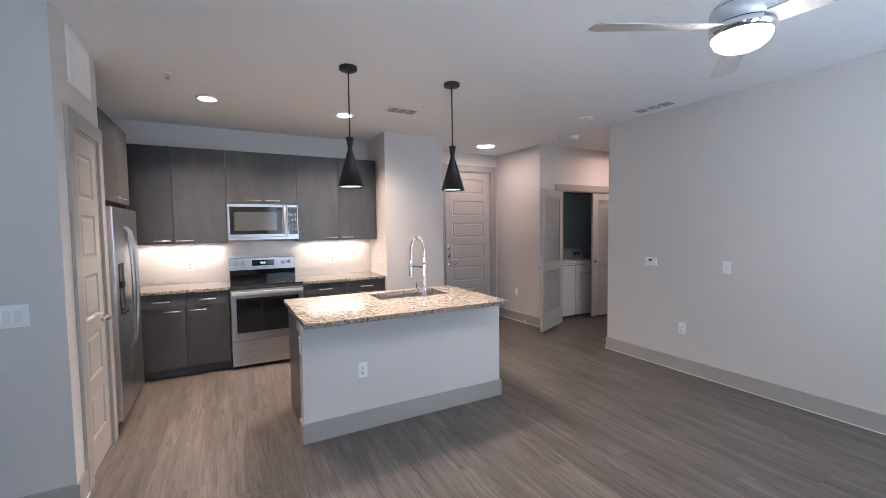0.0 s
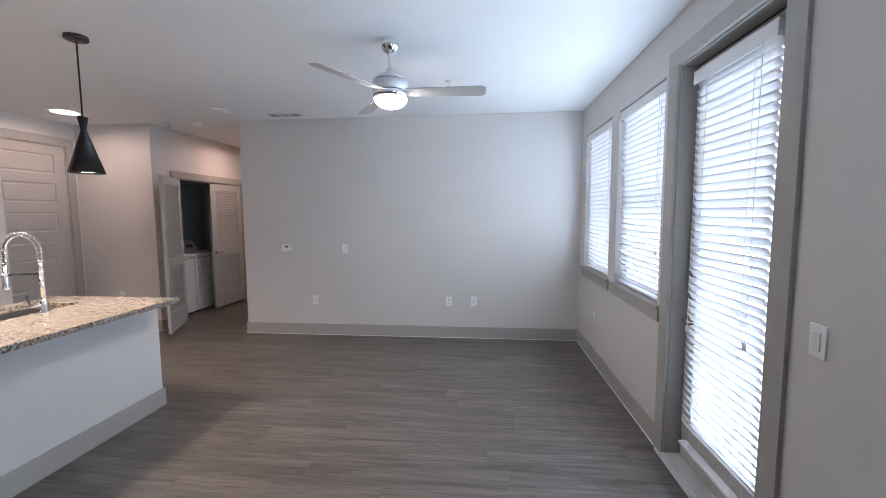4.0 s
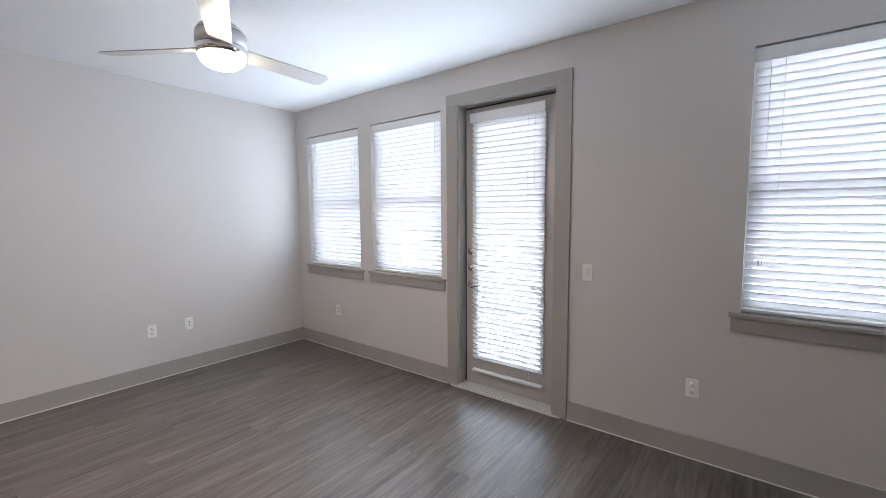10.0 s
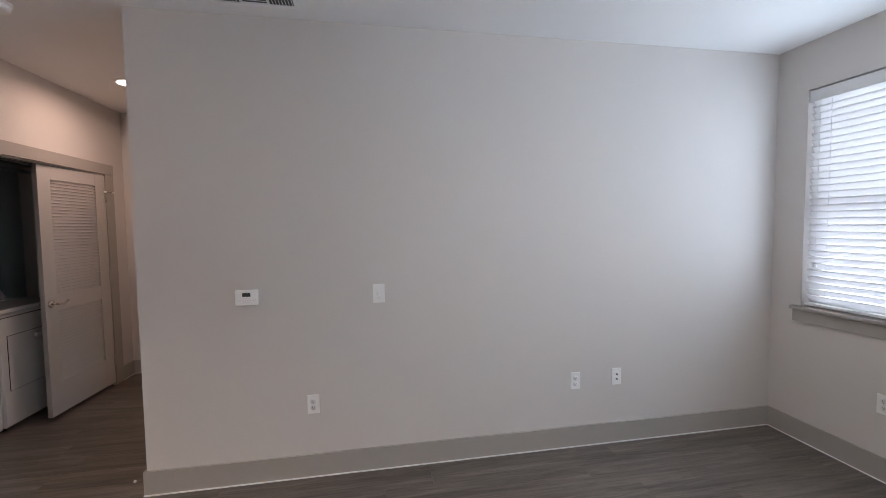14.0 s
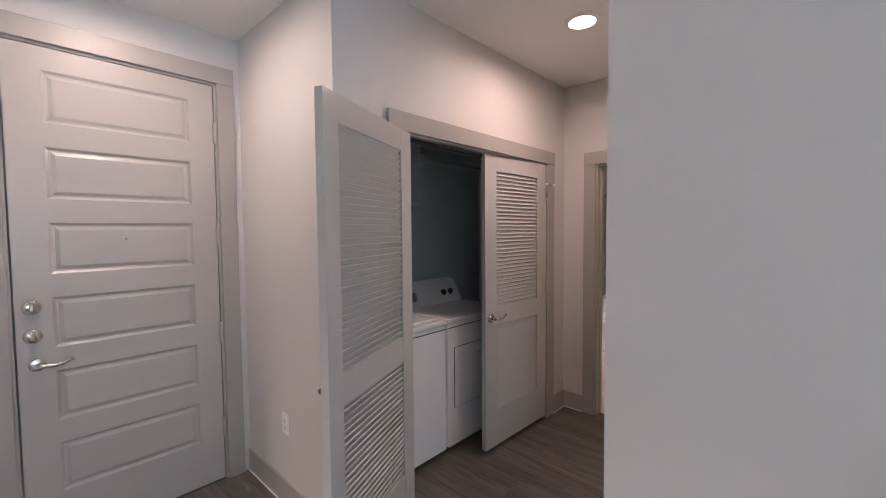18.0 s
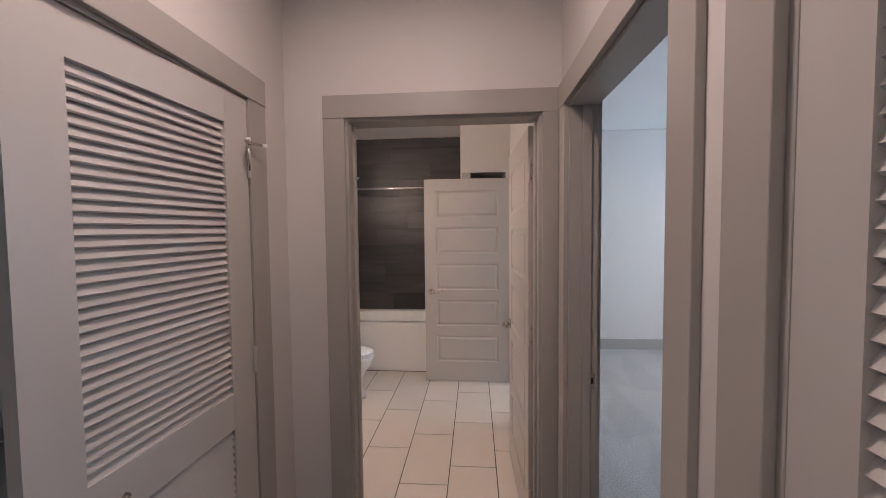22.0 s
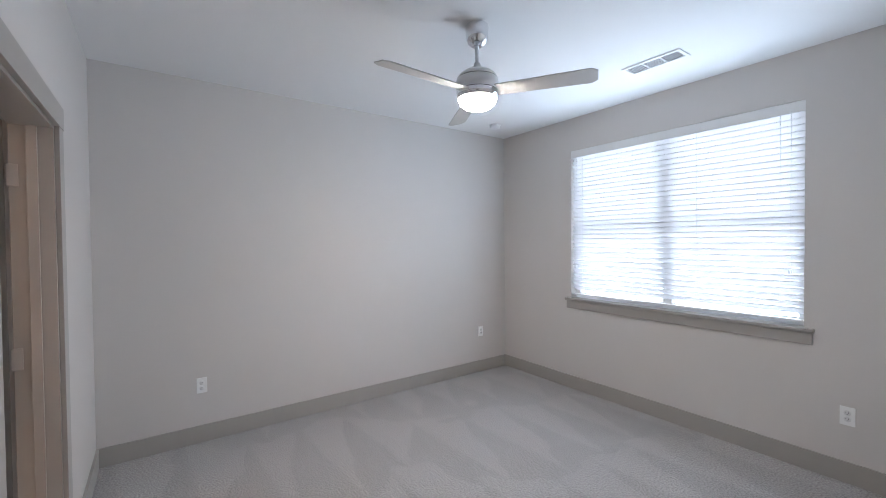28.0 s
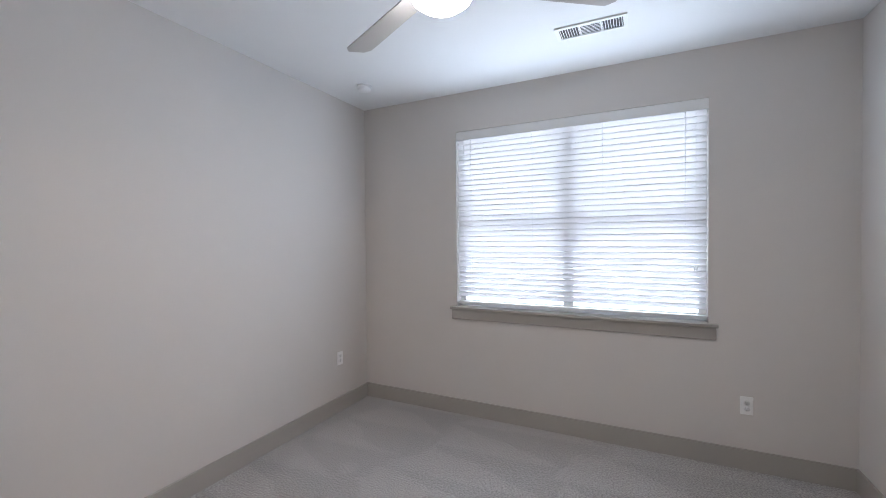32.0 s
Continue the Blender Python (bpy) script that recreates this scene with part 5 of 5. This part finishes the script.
smoke(4.935, 4.54, 0.062, "round white smoke detector on the hall ceiling")
smoke(10.2, 0.437, 0.055, "round white smoke detector in the bedroom corner", ceil=BEDCEIL)
al = thing("fire_alarm", pose(4.348, 3.788, CEIL, 0, 0, -60), "oblong white fire alarm strobe on the ceiling", "fire alarm")
part("base", boxes((-0.085, 0.085, -0.05, 0.05, -0.014, 0), bevel=0.004), M_WHITE, al)
part("strobe", boxes((0.02, 0.075, -0.03, 0.03, -0.045, -0.013), bevel=0.008), M_VINYL, al)
for x, y in ((0.432, 4.281), (4.88, 4.86), (3.657, 1.181)):
    sp = thing("sprinkler", pose(x, y, CEIL), "small white and chrome fire sprinkler head", "sprinkler", "fire sprinklers")
    part("escutcheon", lathe([(0.0001, 0), (0.032, 0), (0.028, -0.008), (0.0001, -0.008)], 24), M_WHITE, sp)
    part("frame_arm", tube([(-0.012, 0, -0.008), (-0.014, 0, -0.028), (0, 0, -0.045)], 0.003, 8), M_CHROME, sp)
    part("frame_arm", tube([(0.012, 0, -0.008), (0.014, 0, -0.028), (0, 0, -0.045)], 0.003, 8), M_CHROME, sp)
    part("deflector", lathe([(0.0001, -0.044), (0.014, -0.044), (0.014, -0.047), (0.0001, -0.047)], 16), M_CHROME, sp)
# access panel over the pantry door
ap = thing("access_panel", pose(PANX, 3.84, 2.535), "white framed access panel above the pantry door", "access panel")
part("panel_frame", boxes((0, 0.016, -0.205, 0.205, 0.135, 0.165), (0, 0.016, -0.205, 0.205, -0.165, -0.135), (0, 0.016, -0.205, -0.175, -0.135, 0.135), (0, 0.016, 0.175, 0.205, -0.135, 0.135), bevel=0.004), M_WHITE, ap)
part("panel_door", boxes((0, 0.010, -0.174, 0.174, -0.134, 0.134), bevel=0.002), M_WHITE, ap)


def door_stop(m, label="spring door stop with white tip on the baseboard"):
    ob = thing("door_stop", m, label, "door stop", "spring door stops")
    pts = [(0.0045 * math.cos(2 * math.pi * i / 8), 0.004 + 0.062 * i / 96, 0.0045 * math.sin(2 * math.pi * i / 8)) for i in range(97)]
    part("spring", tube(pts, 0.0012, 5), M_NICKEL, ob)
    part("base", lathe([(0.0001, 0), (0.009, 0), (0.007, 0.006), (0.0001, 0.006)], 14, None, 'y'), M_NICKEL, ob)
    part("tip", lathe([(0.0001, 0.064), (0.007, 0.064), (0.008, 0.074), (0.0001, 0.078)], 14, None, 'y'), M_WHITE, ob)
    return ob


door_stop(pose(ENTX - BBT, 5.37, 0.065, 0, 0, 90))
door_stop(pose(4.915, HALLR + BBT, 0.065, 0, 0, 0))
# hinge-pin stop and hinges of the closed laundry leaf
hs = thing("hinge_stop", pose(LAUNDRY[1] - 0.030, HALLL - 0.028, 1.872), "nickel hinge-pin door stop with rubber bumpers", "door stop")
part("barrel", tube([(0, 0, -0.095), (0, 0, 0.014)], 0.0065, 10), M_NICKEL, hs)
part("arm", tube([(-0.055, -0.026, 0.002), (0, -0.004, 0.004), (0.055, -0.026, 0.004)], 0.0045, 8), M_NICKEL, hs)
for x in (-0.057, 0.057):
    part("bumper", lathe([(0.0001, -0.010), (0.008, -0.008), (0.008, 0.008), (0.0001, 0.010)], 12, None, 'y', (x, -0.030, 0.004)), M_WHITE, hs)
hg = tagged(new("laundry_hinges"), "painted butt hinges on the laundry door jamb", "hinge", "", "structure")
hinges(hg, LAUNDRY[1] - 0.028, HALLL - 0.024, (0.25, 1.08, 1.80))
hinges(hg, LAUNDRY[0] + 0.012, HALLL - 0.026, (0.25, 1.08, 1.80))
# strike plates on the jambs
for m in (pose(BEDDOOR[1] - 0.0175, 3.83, 0.945, 0, 0, 0), pose(BATHX + 0.095, BATHDOOR[1] - 0.0175, 0.945, 0, 0, 90)):
    st = thing("strike_plate", m, "small nickel strike plate on the door jamb", "strike plate")
    part("plate", boxes((-0.0015, 0, -0.014, 0.014, -0.028, 0.028)), M_NICKEL, st)
    part("hole", boxes((-0.002, -0.001, -0.007, 0.007, -0.012, 0.012)), M_BLACK, st)

# ---- laundry closet ----
def machine(name, x0, w, label, dryer):
    ob = thing(name, pose(x0, 5.36, 0), label, "washing machine" if not dryer else "dryer")
    d = 0.655
    part("cabinet", boxes((0, w, 0.0, d, 0.03, 0.895), bevel=0.012), M_WHITEMET, ob)
    part("top", boxes((-0.002, w + 0.002, -0.012, d, 0.895, 0.928), bevel=0.010), M_WHITEMET, ob)
    # sloping console
    bm = bmesh.new()
    prof = [(d - 0.215, 0.928), (d - 0.120, 1.092), (d - 0.080, 1.118), (d - 0.03, 1.11), (d, 1.08), (d, 0.928)]
    ends = [[bm.verts.new((x, y, z)) for y, z in prof] for x in (0.012, w - 0.012)]
    for i in range(len(prof)):
        j = (i + 1) % len(prof)
        bm.faces.new((ends[0][i], ends[0][j], ends[1][j], ends[1][i]))
    bm.faces.new(ends[0][::-1])
    bm.faces.new(ends[1])
    bmesh.ops.recalc_face_normals(bm, faces=bm.faces[:])
    bmesh.ops.bevel(bm, geom=bm.edges[:], offset=0.012, segments=2, affect='EDGES')
    con = part("console", bm, M_WHITEMET, ob)
    slope = math.degrees(math.atan2(0.09, 0.147))

    def dial(x, r, s):
        k = part("dial", lathe([(0.0001, 0), (r, 0), (r * 0.88, 0.022), (0.0001, 0.024)], 28, None, 'z'), M_BLACK if r < 0.03 else mat("grey dial", (0.17, 0.17, 0.175), 0.3), con, "dark grey control dial")
        k.matrix_basis = pose(x, d - 0.215 + 0.09 * s - 0.001, 0.928 + 0.147 * s, 90 - slope, 0, 0)
        rim = part("dial_ring", lathe([(r, 0), (r + 0.006, 0), (r + 0.006, 0.004), (r, 0.004)], 28, None, 'z'), M_CHROME, k)
        return k

    for x, r in (((0.122, 0.036), (0.47, 0.024), (0.555, 0.024)) if dryer else ((0.10, 0.021), (0.20, 0.021), (0.47, 0.034))):
        dial(x, r, 0.54)
    for x in ((0.06, 0.19, 0.22, 0.42) if dryer else (0.28, 0.33, 0.58)):
        b = part("print_bar", boxes((x - 0.014, x + 0.014, -0.001, 0.001, -0.0015, 0.0015)), M_GROUT, con)
        b.matrix_basis = pose(0, d - 0.215 + 0.09 * 0.8 - 0.002, 0.928 + 0.147 * 0.8, -slope, 0, 0)
    if dryer:
        part("lint_lid", boxes((0.30, 0.56, 0.36, 0.43, 0.927, 0.934), bevel=0.003), M_WHITEMET, ob)
        part("door_seam", boxes((0.0575, w - 0.0575, -0.0035, 0.001, 0.2975, 0.7225)), M_BLACKMET, ob, "dark seam around the dryer door")
        dr = part("door", boxes((0.06, w - 0.06, -0.006, -0.003, 0.30, 0.72), bevel=0.0015), M_WHITEMET, ob, "white square dryer door")
        part("handle", boxes((0.30, 0.36, -0.028, -0.0055, 0.655, 0.69), bevel=0.005), M_WHITEMET, dr)
        part("kick_panel", boxes((0.006, w - 0.006, -0.004, 0.001, 0.04, 0.295), bevel=0.002), M_WHITEMET, ob)
    else:
        part("lid", boxes((0.05, w - 0.05, 0.03, 0.43, 0.928, 0.945), bevel=0.008), M_WHITEMET, ob, "white top-loading lid")
    part("front_seam", boxes((0.004, w - 0.004, -0.0012, 0.002, 0.861, 0.867)), M_BLACK, ob, "thin dark seam")
    for x in (0.05, w - 0.05):
        for y in (0.06, d - 0.06):
            part("foot", lathe([(0.0001, 0), (0.022, 0), (0.016, 0.034), (0.0001, 0.034)], 14, None, 'z', (x, y, 0)), M_BLACK, ob)
    return ob


track = tagged(new("door_track"), "thin grey steel ball-catch track under the laundry door head", "door track", "", "structure")
part("channel", boxes((LAUNDRY[0] + 0.02, LAUNDRY[1] - 0.02, HALLL + 0.035, HALLL + 0.062, DH - 0.034, DH - 0.0175)), M_BLACKMET, track)

machine("washer", 5.168, 0.682, "white top-loading washing machine in the laundry closet", False)
machine("dryer", 5.868, 0.685, "white front-door dryer beside the washer", True)
# shelf boards and rod carry the same painted-in closet shade
sh = thing("closet_shelf", pose(0, 6.06, 0), "closet shelf with cubby and hanging rod, shade put into its colour", "shelf")
part("top_shelf", boxes((4.985, 7.065, -0.31, -0.002, 2.16, 2.18)), M_CLOSETSHADE, sh)
part("cubby_side", boxes((5.98, 6.0, -0.31, -0.002, 1.72, 2.16)), M_CLOSETSHADE, sh)
part("cubby_shelf", boxes((4.985, 5.98, -0.31, -0.002, 1.72, 1.742)), M_CLOSETSHADE, sh)
part("bracket", boxes((5.55, 5.57, -0.28, -0.002, 1.60, 1.72)), M_CLOSETSHADE, sh)
part("cleat", boxes((6.0, 7.065, -0.02, -0.002, 2.08, 2.16)), M_CLOSETSHADE, sh)
part("hanging_rod", tube([(6.0, -0.26, 2.07), (7.06, -0.26, 2.07)], 0.016, 12), M_CLOSETSHADE, sh)
part("rod_bracket", boxes((6.0, 6.06, -0.30, -0.21, 2.03, 2.11), bevel=0.003), M_DOOR, sh)

# ---- bathroom ----
tb = thing("bathtub", pose(9.663, 4.44, 0), "white alcove bathtub with plain apron", "bathtub")
tw, tl, th = BATHE - 9.663 - 0.012, BATHN - 4.44 - 0.012, 0.54
part("apron", boxes((0.0, 0.02, 0, tl, 0.0, th - 0.03), bevel=0.004), M_CERAMIC, tb)
bm = bmesh.new()
N = 40
loops = []
for depth, inset, rad in ((th, -0.0, 0.0), (th, 0.075, 0.16), (th - 0.02, 0.088, 0.16), (0.20, 0.14, 0.18), (0.14, 0.19, 0.16), (0.135, 0.30, 0.02)):
    ring = []
    for i in range(N):
        a = 2 * math.pi * (i + 0.5) / N
        cx, sy = math.cos(a), math.sin(a)
        p = 9 if rad == 0 else 4
        k = (abs(cx) ** p + abs(sy) ** p) ** (-1 / p)
        hx, hy = tw / 2 - min(inset, tw / 2 - 0.05), tl / 2 - inset
        x, y = tw / 2 + hx * cx * k, tl / 2 + hy * sy * k
        if rad == 0:
            m = max(abs(cx), abs(sy))
            x, y = tw / 2 + tw / 2 * cx / m, tl / 2 + tl / 2 * sy / m
        ring.append(bm.verts.new((x, y, depth)))
    loops.append(ring)
for a, b in zip(loops, loops[1:]):
    for i in range(N):
        f = bm.faces.new((a[i], a[(i + 1) % N], b[(i + 1) % N], b[i]))
        f.smooth = True
bm.faces.new(loops[-1])
bmesh.ops.recalc_face_normals(bm, faces=bm.faces[:])
part("basin", bm, M_CERAMIC, tb)
part("front_lip", boxes((-0.006, 0.022, 0, tl, th - 0.04, th - 0.001), bevel=0.006), M_CERAMIC, tb)
part("overflow", lathe([(0.0001, 0), (0.035, 0), (0.03, -0.012), (0.0001, -0.013)], 20, None, 'y', (tw / 2, tl - 0.105, 0.43)), M_CHROME, tb)
for nm, bmk, mt, lb in (
    ("shower_spray", None, M_CHROME, "chrome shower head on a bent arm"),
    ("shower_valve", None, M_CHROME, "round chrome shower valve with lever"),
    ("tub_spout", None, M_CHROME, "curved chrome tub spout below the valve"),
):
    ob = thing(nm, pose(10.03, BATHN - 0.012, 2.27 if nm == "shower_spray" else 0.86 if nm == "shower_valve" else 0.67), lb, "shower fixture")
    if nm == "shower_spray":
        part("flange", lathe([(0.0001, 0), (0.03, 0), (0.02, -0.012), (0.0001, -0.012)], 20, None, 'y'), mt, ob)
        part("arm", tube([(0, 0, 0), (0, -0.08, 0.0), (0, -0.14, -0.03), (0, -0.19, -0.075)], 0.009, 10), mt, ob)
        h = part("head", lathe([(0.0001, 0), (0.012, 0), (0.016, -0.03), (0.042, -0.065), (0.04, -0.072), (0.0001, -0.072)], 24), mt, ob)
        h.matrix_basis = pose(0, -0.185, -0.07, -38, 0, 0)
    elif nm == "shower_valve":
        part("escutcheon", lathe([(0.0001, 0), (0.085, 0), (0.08, -0.008), (0.03, -0.012), (0.025, -0.045), (0.0001, -0.045)], 32, None, 'y'), mt, ob)
        part("lever", tube([(0, -0.04, 0), (0.0, -0.05, 0.0), (0.07, -0.055, -0.01)], 0.008, 10), mt, ob)
    else:
        part("spout", tube([(0, 0, 0), (0, -0.09, 0.0), (0, -0.13, -0.012), (0, -0.145, -0.035)], 0.021, 16), mt, ob)
rod = thing("shower_rod", pose(9.70, 0, 2.005), "straight chrome shower curtain rod", "shower rod")
part("bar", tube([(0, 4.445, 0), (0, BATHN - 0.012, 0)], 0.0125, 14), M_CHROME, rod)
for y, s in ((4.442, 1), (BATHN - 0.012, -1)):
    part("flange", lathe([(0.0001, 0), (0.034, 0), (0.03, s * 0.012), (0.017, s * 0.03), (0.0001, s * 0.03)], 20, None, 'y', (0, y, 0)), M_CHROME, rod)


def ellipsoid_ring(bm, rows, n=32):
    """Joins ellipses (cx, cy, rx, ry, z) into a smooth skin."""
    rings = [[bm.verts.new((cx + rx * math.cos(2 * math.pi * i / n), cy + ry * math.sin(2 * math.pi * i / n), z)) for i in range(n)] for cx, cy, rx, ry, z in rows]
    for a, b in zip(rings, rings[1:]):
        for i in range(n):
            f = bm.faces.new((a[i], a[(i + 1) % n], b[(i + 1) % n], b[i]))
            f.smooth = True
    bm.faces.new(rings[0][::-1])
    bm.faces.new(rings[-1])
    bmesh.ops.recalc_face_normals(bm, faces=bm.faces[:])
    return bm


wc = thing("toilet", pose(8.93, BATHN - 0.025, 0.008), "white two-piece porcelain toilet with closed lid", "toilet")
part("bowl", ellipsoid_ring(bmesh.new(), [(0, -0.36, 0.112, 0.205, 0.0), (0, -0.36, 0.110, 0.202, 0.03), (0, -0.352, 0.103, 0.185, 0.10), (0, -0.35, 0.105, 0.182, 0.17), (0, -0.36, 0.122, 0.20, 0.235), (0, -0.375, 0.155, 0.235, 0.30), (0, -0.382, 0.18, 0.258, 0.365), (0, -0.382, 0.182, 0.26, 0.392), (0, -0.382, 0.17, 0.25, 0.396)]), M_CERAMIC, wc)
part("seat", ellipsoid_ring(bmesh.new(), [(0, -0.38, 0.182, 0.262, 0.399), (0, -0.38, 0.188, 0.268, 0.406), (0, -0.38, 0.184, 0.265, 0.415)]), M_WHITE, wc)
part("lid", ellipsoid_ring(bmesh.new(), [(0, -0.38, 0.184, 0.265, 0.4185), (0, -0.38, 0.188, 0.268, 0.427), (0, -0.38, 0.178, 0.258, 0.437), (0, -0.38, 0.10, 0.16, 0.441)]), M_WHITE, wc)
tk = part("tank", boxes((-0.21, 0.21, -0.165, -0.012, 0.385, 0.74), bevel=0.02), M_CERAMIC, wc)
part("tank_lid", boxes((-0.22, 0.22, -0.175, -0.008, 0.742, 0.775), bevel=0.01), M_CERAMIC, tk)
part("flush_lever", tube([(-0.15, -0.165, 0.68), (-0.15, -0.185, 0.68), (-0.09, -0.188, 0.675)], 0.006, 8), M_CHROME, tk)
part("foot", boxes((-0.095, 0.095, -0.24, -0.04, 0.0, 0.37), bevel=0.03), M_CERAMIC, wc)
vf = thing("exhaust_fan", pose(9.07, 5.09, CEIL), "round white bathroom exhaust fan cover", "exhaust fan")
part("cover", lathe([(0.0001, 0), (0.125, 0), (0.12, -0.012), (0.085, -0.026), (0.0001, -0.028)], 36), M_WHITE, vf)
lt = tagged(new("trim_linen"), "taupe painted casing of the dark linen closet opening", "trim", "", "structure")
part("casing_leg", boxes((9.612, 9.63, 4.335, 4.425, 0, 2.15), bevel=0.002), M_TRIM, lt)
# unseen fixture, type and place assumed, added as source of the bathroom's warm light
vl_ = thing("unseen_vanity_light", pose(7.85, BATHN, 2.10), "assumed vanity light bar, unseen, added to light the bathroom", "wall light")
part("back_plate", boxes((-0.30, 0.30, -0.025, 0, -0.05, 0.05), bevel=0.004), M_NICKEL, vl_)
for x in (-0.2, 0.0, 0.2):
    part("glass_shade", lathe([(0.0001, 0.06), (0.045, 0.06), (0.055, -0.06), (0.0001, -0.06)], 20, None, 'z', (x, -0.085, -0.02)), M_BULB, vl_, "lit frosted glass shade")
bulb("vanity_glow", (7.85, BATHN - 0.22, 2.07), 24, (1.0, 0.60, 0.375), 0.12)


# ---- laid pieces: planks and tiles ----
def shared_piece(name, sx, sy, sz, material, bevel=0.0008):
    bm = bmesh.new()
    x, y = sx / 2, sy / 2
    b = bevel
    low = [bm.verts.new((s * x, t * y, 0)) for s, t in ((-1, -1), (1, -1), (1, 1), (-1, 1))]
    mid = [bm.verts.new((s * x, t * y, sz - b)) for s, t in ((-1, -1), (1, -1), (1, 1), (-1, 1))]
    top = [bm.verts.new((s * (x - b), t * (y - b), sz)) for s, t in ((-1, -1), (1, -1), (1, 1), (-1, 1))]
    for a, c in ((low, mid), (mid, top)):
        for i in range(4):
            bm.faces.new((a[i], a[(i + 1) % 4], c[(i + 1) % 4], c[i]))
    bm.faces.new(top)
    me = bpy.data.meshes.new(name)
    bm.to_mesh(me)
    bm.free()
    me.materials.append(material)
    return me


floor_ob = bpy.data.objects["floor"]
PW, PL, GAP = 0.181, 1.22, 0.0005
plank_meshes = {}


def plank(x0, x1, y0, y1):
    key = (round(x1 - x0, 3), round(y1 - y0, 3))
    if key not in plank_meshes:
        plank_meshes[key] = shared_piece("plank", key[0] - GAP, key[1] - GAP, 0.006, M_PLANK, 0.0004)
    ob = part("plank", plank_meshes[key], M_PLANK, floor_ob)
    ob.location = ((x0 + x1) / 2, (y0 + y1) / 2, -0.006)


rng = random.Random(5)
cols = int((BATHX + 0.06 - WESTX) / PW) + 1
for c in range(cols):
    x0 = WESTX + c * PW
    x1 = min(x0 + PW, BATHX + 0.06)
    # which stretch of y this column covers
    if x1 <= -0.8:
        y0, y1 = WINY, PANY
    elif x1 <= 2.56:
        y0, y1 = WINY, BACKY
    elif x0 < TVX:
        y0, y1 = WINY, ENTY
    else:
        y0, y1 = HALLR - 0.14, 6.06
    y = y0 - rng.uniform(0.1, PL - 0.1)
    while y < y1:
        a, b = max(y, y0), min(y + PL, y1)
        if b - a > 0.02:
            plank(x0, x1, a, b)
        y += PL

# bathroom floor tiles
bath_floor = structure("floor_bath", boxes((BATHX + 0.06, 9.64, HALLR, BATHN, -0.006, 0.001)), M_DARKGROUT, "cream rectangular porcelain floor tiles with dark grout", "tile floor")
TL, TW, TG = 0.60, 0.301, 0.006
tile_meshes = {}
for r in range(-1, 6):
    y0 = 4.163 + r * TW
    off = 8.50 - 0.2 * r
    for k in range(-4, 5):
        x0 = off + k * TL
        a, b = max(x0, BATHX + 0.062), min(x0 + TL, 9.64)
        c, d = max(y0, HALLR), min(y0 + TW, BATHN)
        if b - a > 0.02 and d - c > 0.02:
            key = (round(b - a, 3), round(d - c, 3))
            if key not in tile_meshes:
                tile_meshes[key] = shared_piece("tile", key[0] - TG, key[1] - TG, 0.004, M_FLOORTILE, 0.001)
            ob = part("tile", tile_meshes[key], M_FLOORTILE, bath_floor)
            ob.location = ((a + b) / 2, (c + d) / 2, 0.0005)

# tub surround tiles
surround = structure("wall_tile_backing", boxes((BATHE - 0.006, BATHE, 4.44, BATHN, 0.54, 2.70), (9.575, BATHE - 0.006, BATHN - 0.006, BATHN, 0.0, 2.70)), M_DARKGROUT, "dark wood-look tiles around the bathtub", "wall tile")
wt = {}


def wall_tile(key, material, loc, rot):
    full = (key, material.name)
    if full not in wt:
        wt[full] = shared_piece("tile", key[0] - 0.003, key[1] - 0.003, 0.006, material, 0.001)
    ob = part("tile", wt[full], material, surround)
    ob.matrix_basis = pose(*loc, *rot)


RH = 0.205
for r in range(11):
    z0, z1 = 0.545 + r * RH, min(0.545 + (r + 1) * RH, 2.70)
    if z1 - z0 < 0.02:
        continue
    s0 = 4.44 - (0.4 * r) % 0.9
    while s0 < BATHN - 0.006:
        a, b = max(s0, 4.44), min(s0 + 0.9, BATHN - 0.012)
        if b - a > 0.02:
            wall_tile((round(z1 - z0, 3), round(b - a, 3)), M_DARKTILE, (BATHE - 0.006, (a + b) / 2, (z0 + z1) / 2), (0, -90, 0))
        s0 += 0.9
for r in range(8):
    z0, z1 = 0.02 + r * 0.335, min(0.02 + (r + 1) * 0.335, 2.70)
    wall_tile((round(BATHE - 0.012 - 9.575, 3), round(z1 - z0, 3)), M_GREYTILE, ((9.575 + BATHE - 0.012) / 2, BATHN - 0.006, (z0 + z1) / 2), (90, 0, 0))

# kitchen backsplash
splash = structure("backsplash", boxes((-0.78, STUBL, BACKY - 0.003, BACKY, 0.907, 1.37)), M_GROUT, "glossy white stacked tile backsplash", "wall tile")
sp_m = {}
for r in range(6):
    z0, z1 = 0.908 + r * 0.077, 0.908 + (r + 1) * 0.077
    x0 = -0.15 - (0.15 if r % 2 else 0)
    while x0 < STUBL:
        a, b = max(x0, -0.15), min(x0 + 0.305, STUBL)
        if b - a > 0.02:
            key = (round(b - a, 3), 0.077)
            if key not in sp_m:
                sp_m[key] = shared_piece("tile", key[0] - 0.0010, key[1] - 0.0010, 0.004, M_SPLASH, 0.0004)
            ob = part("tile", sp_m[key], M_SPLASH, splash)
            ob.matrix_basis = pose((a + b) / 2, BACKY - 0.003, (z0 + z1) / 2, 90, 0, 0)
        x0 += 0.305
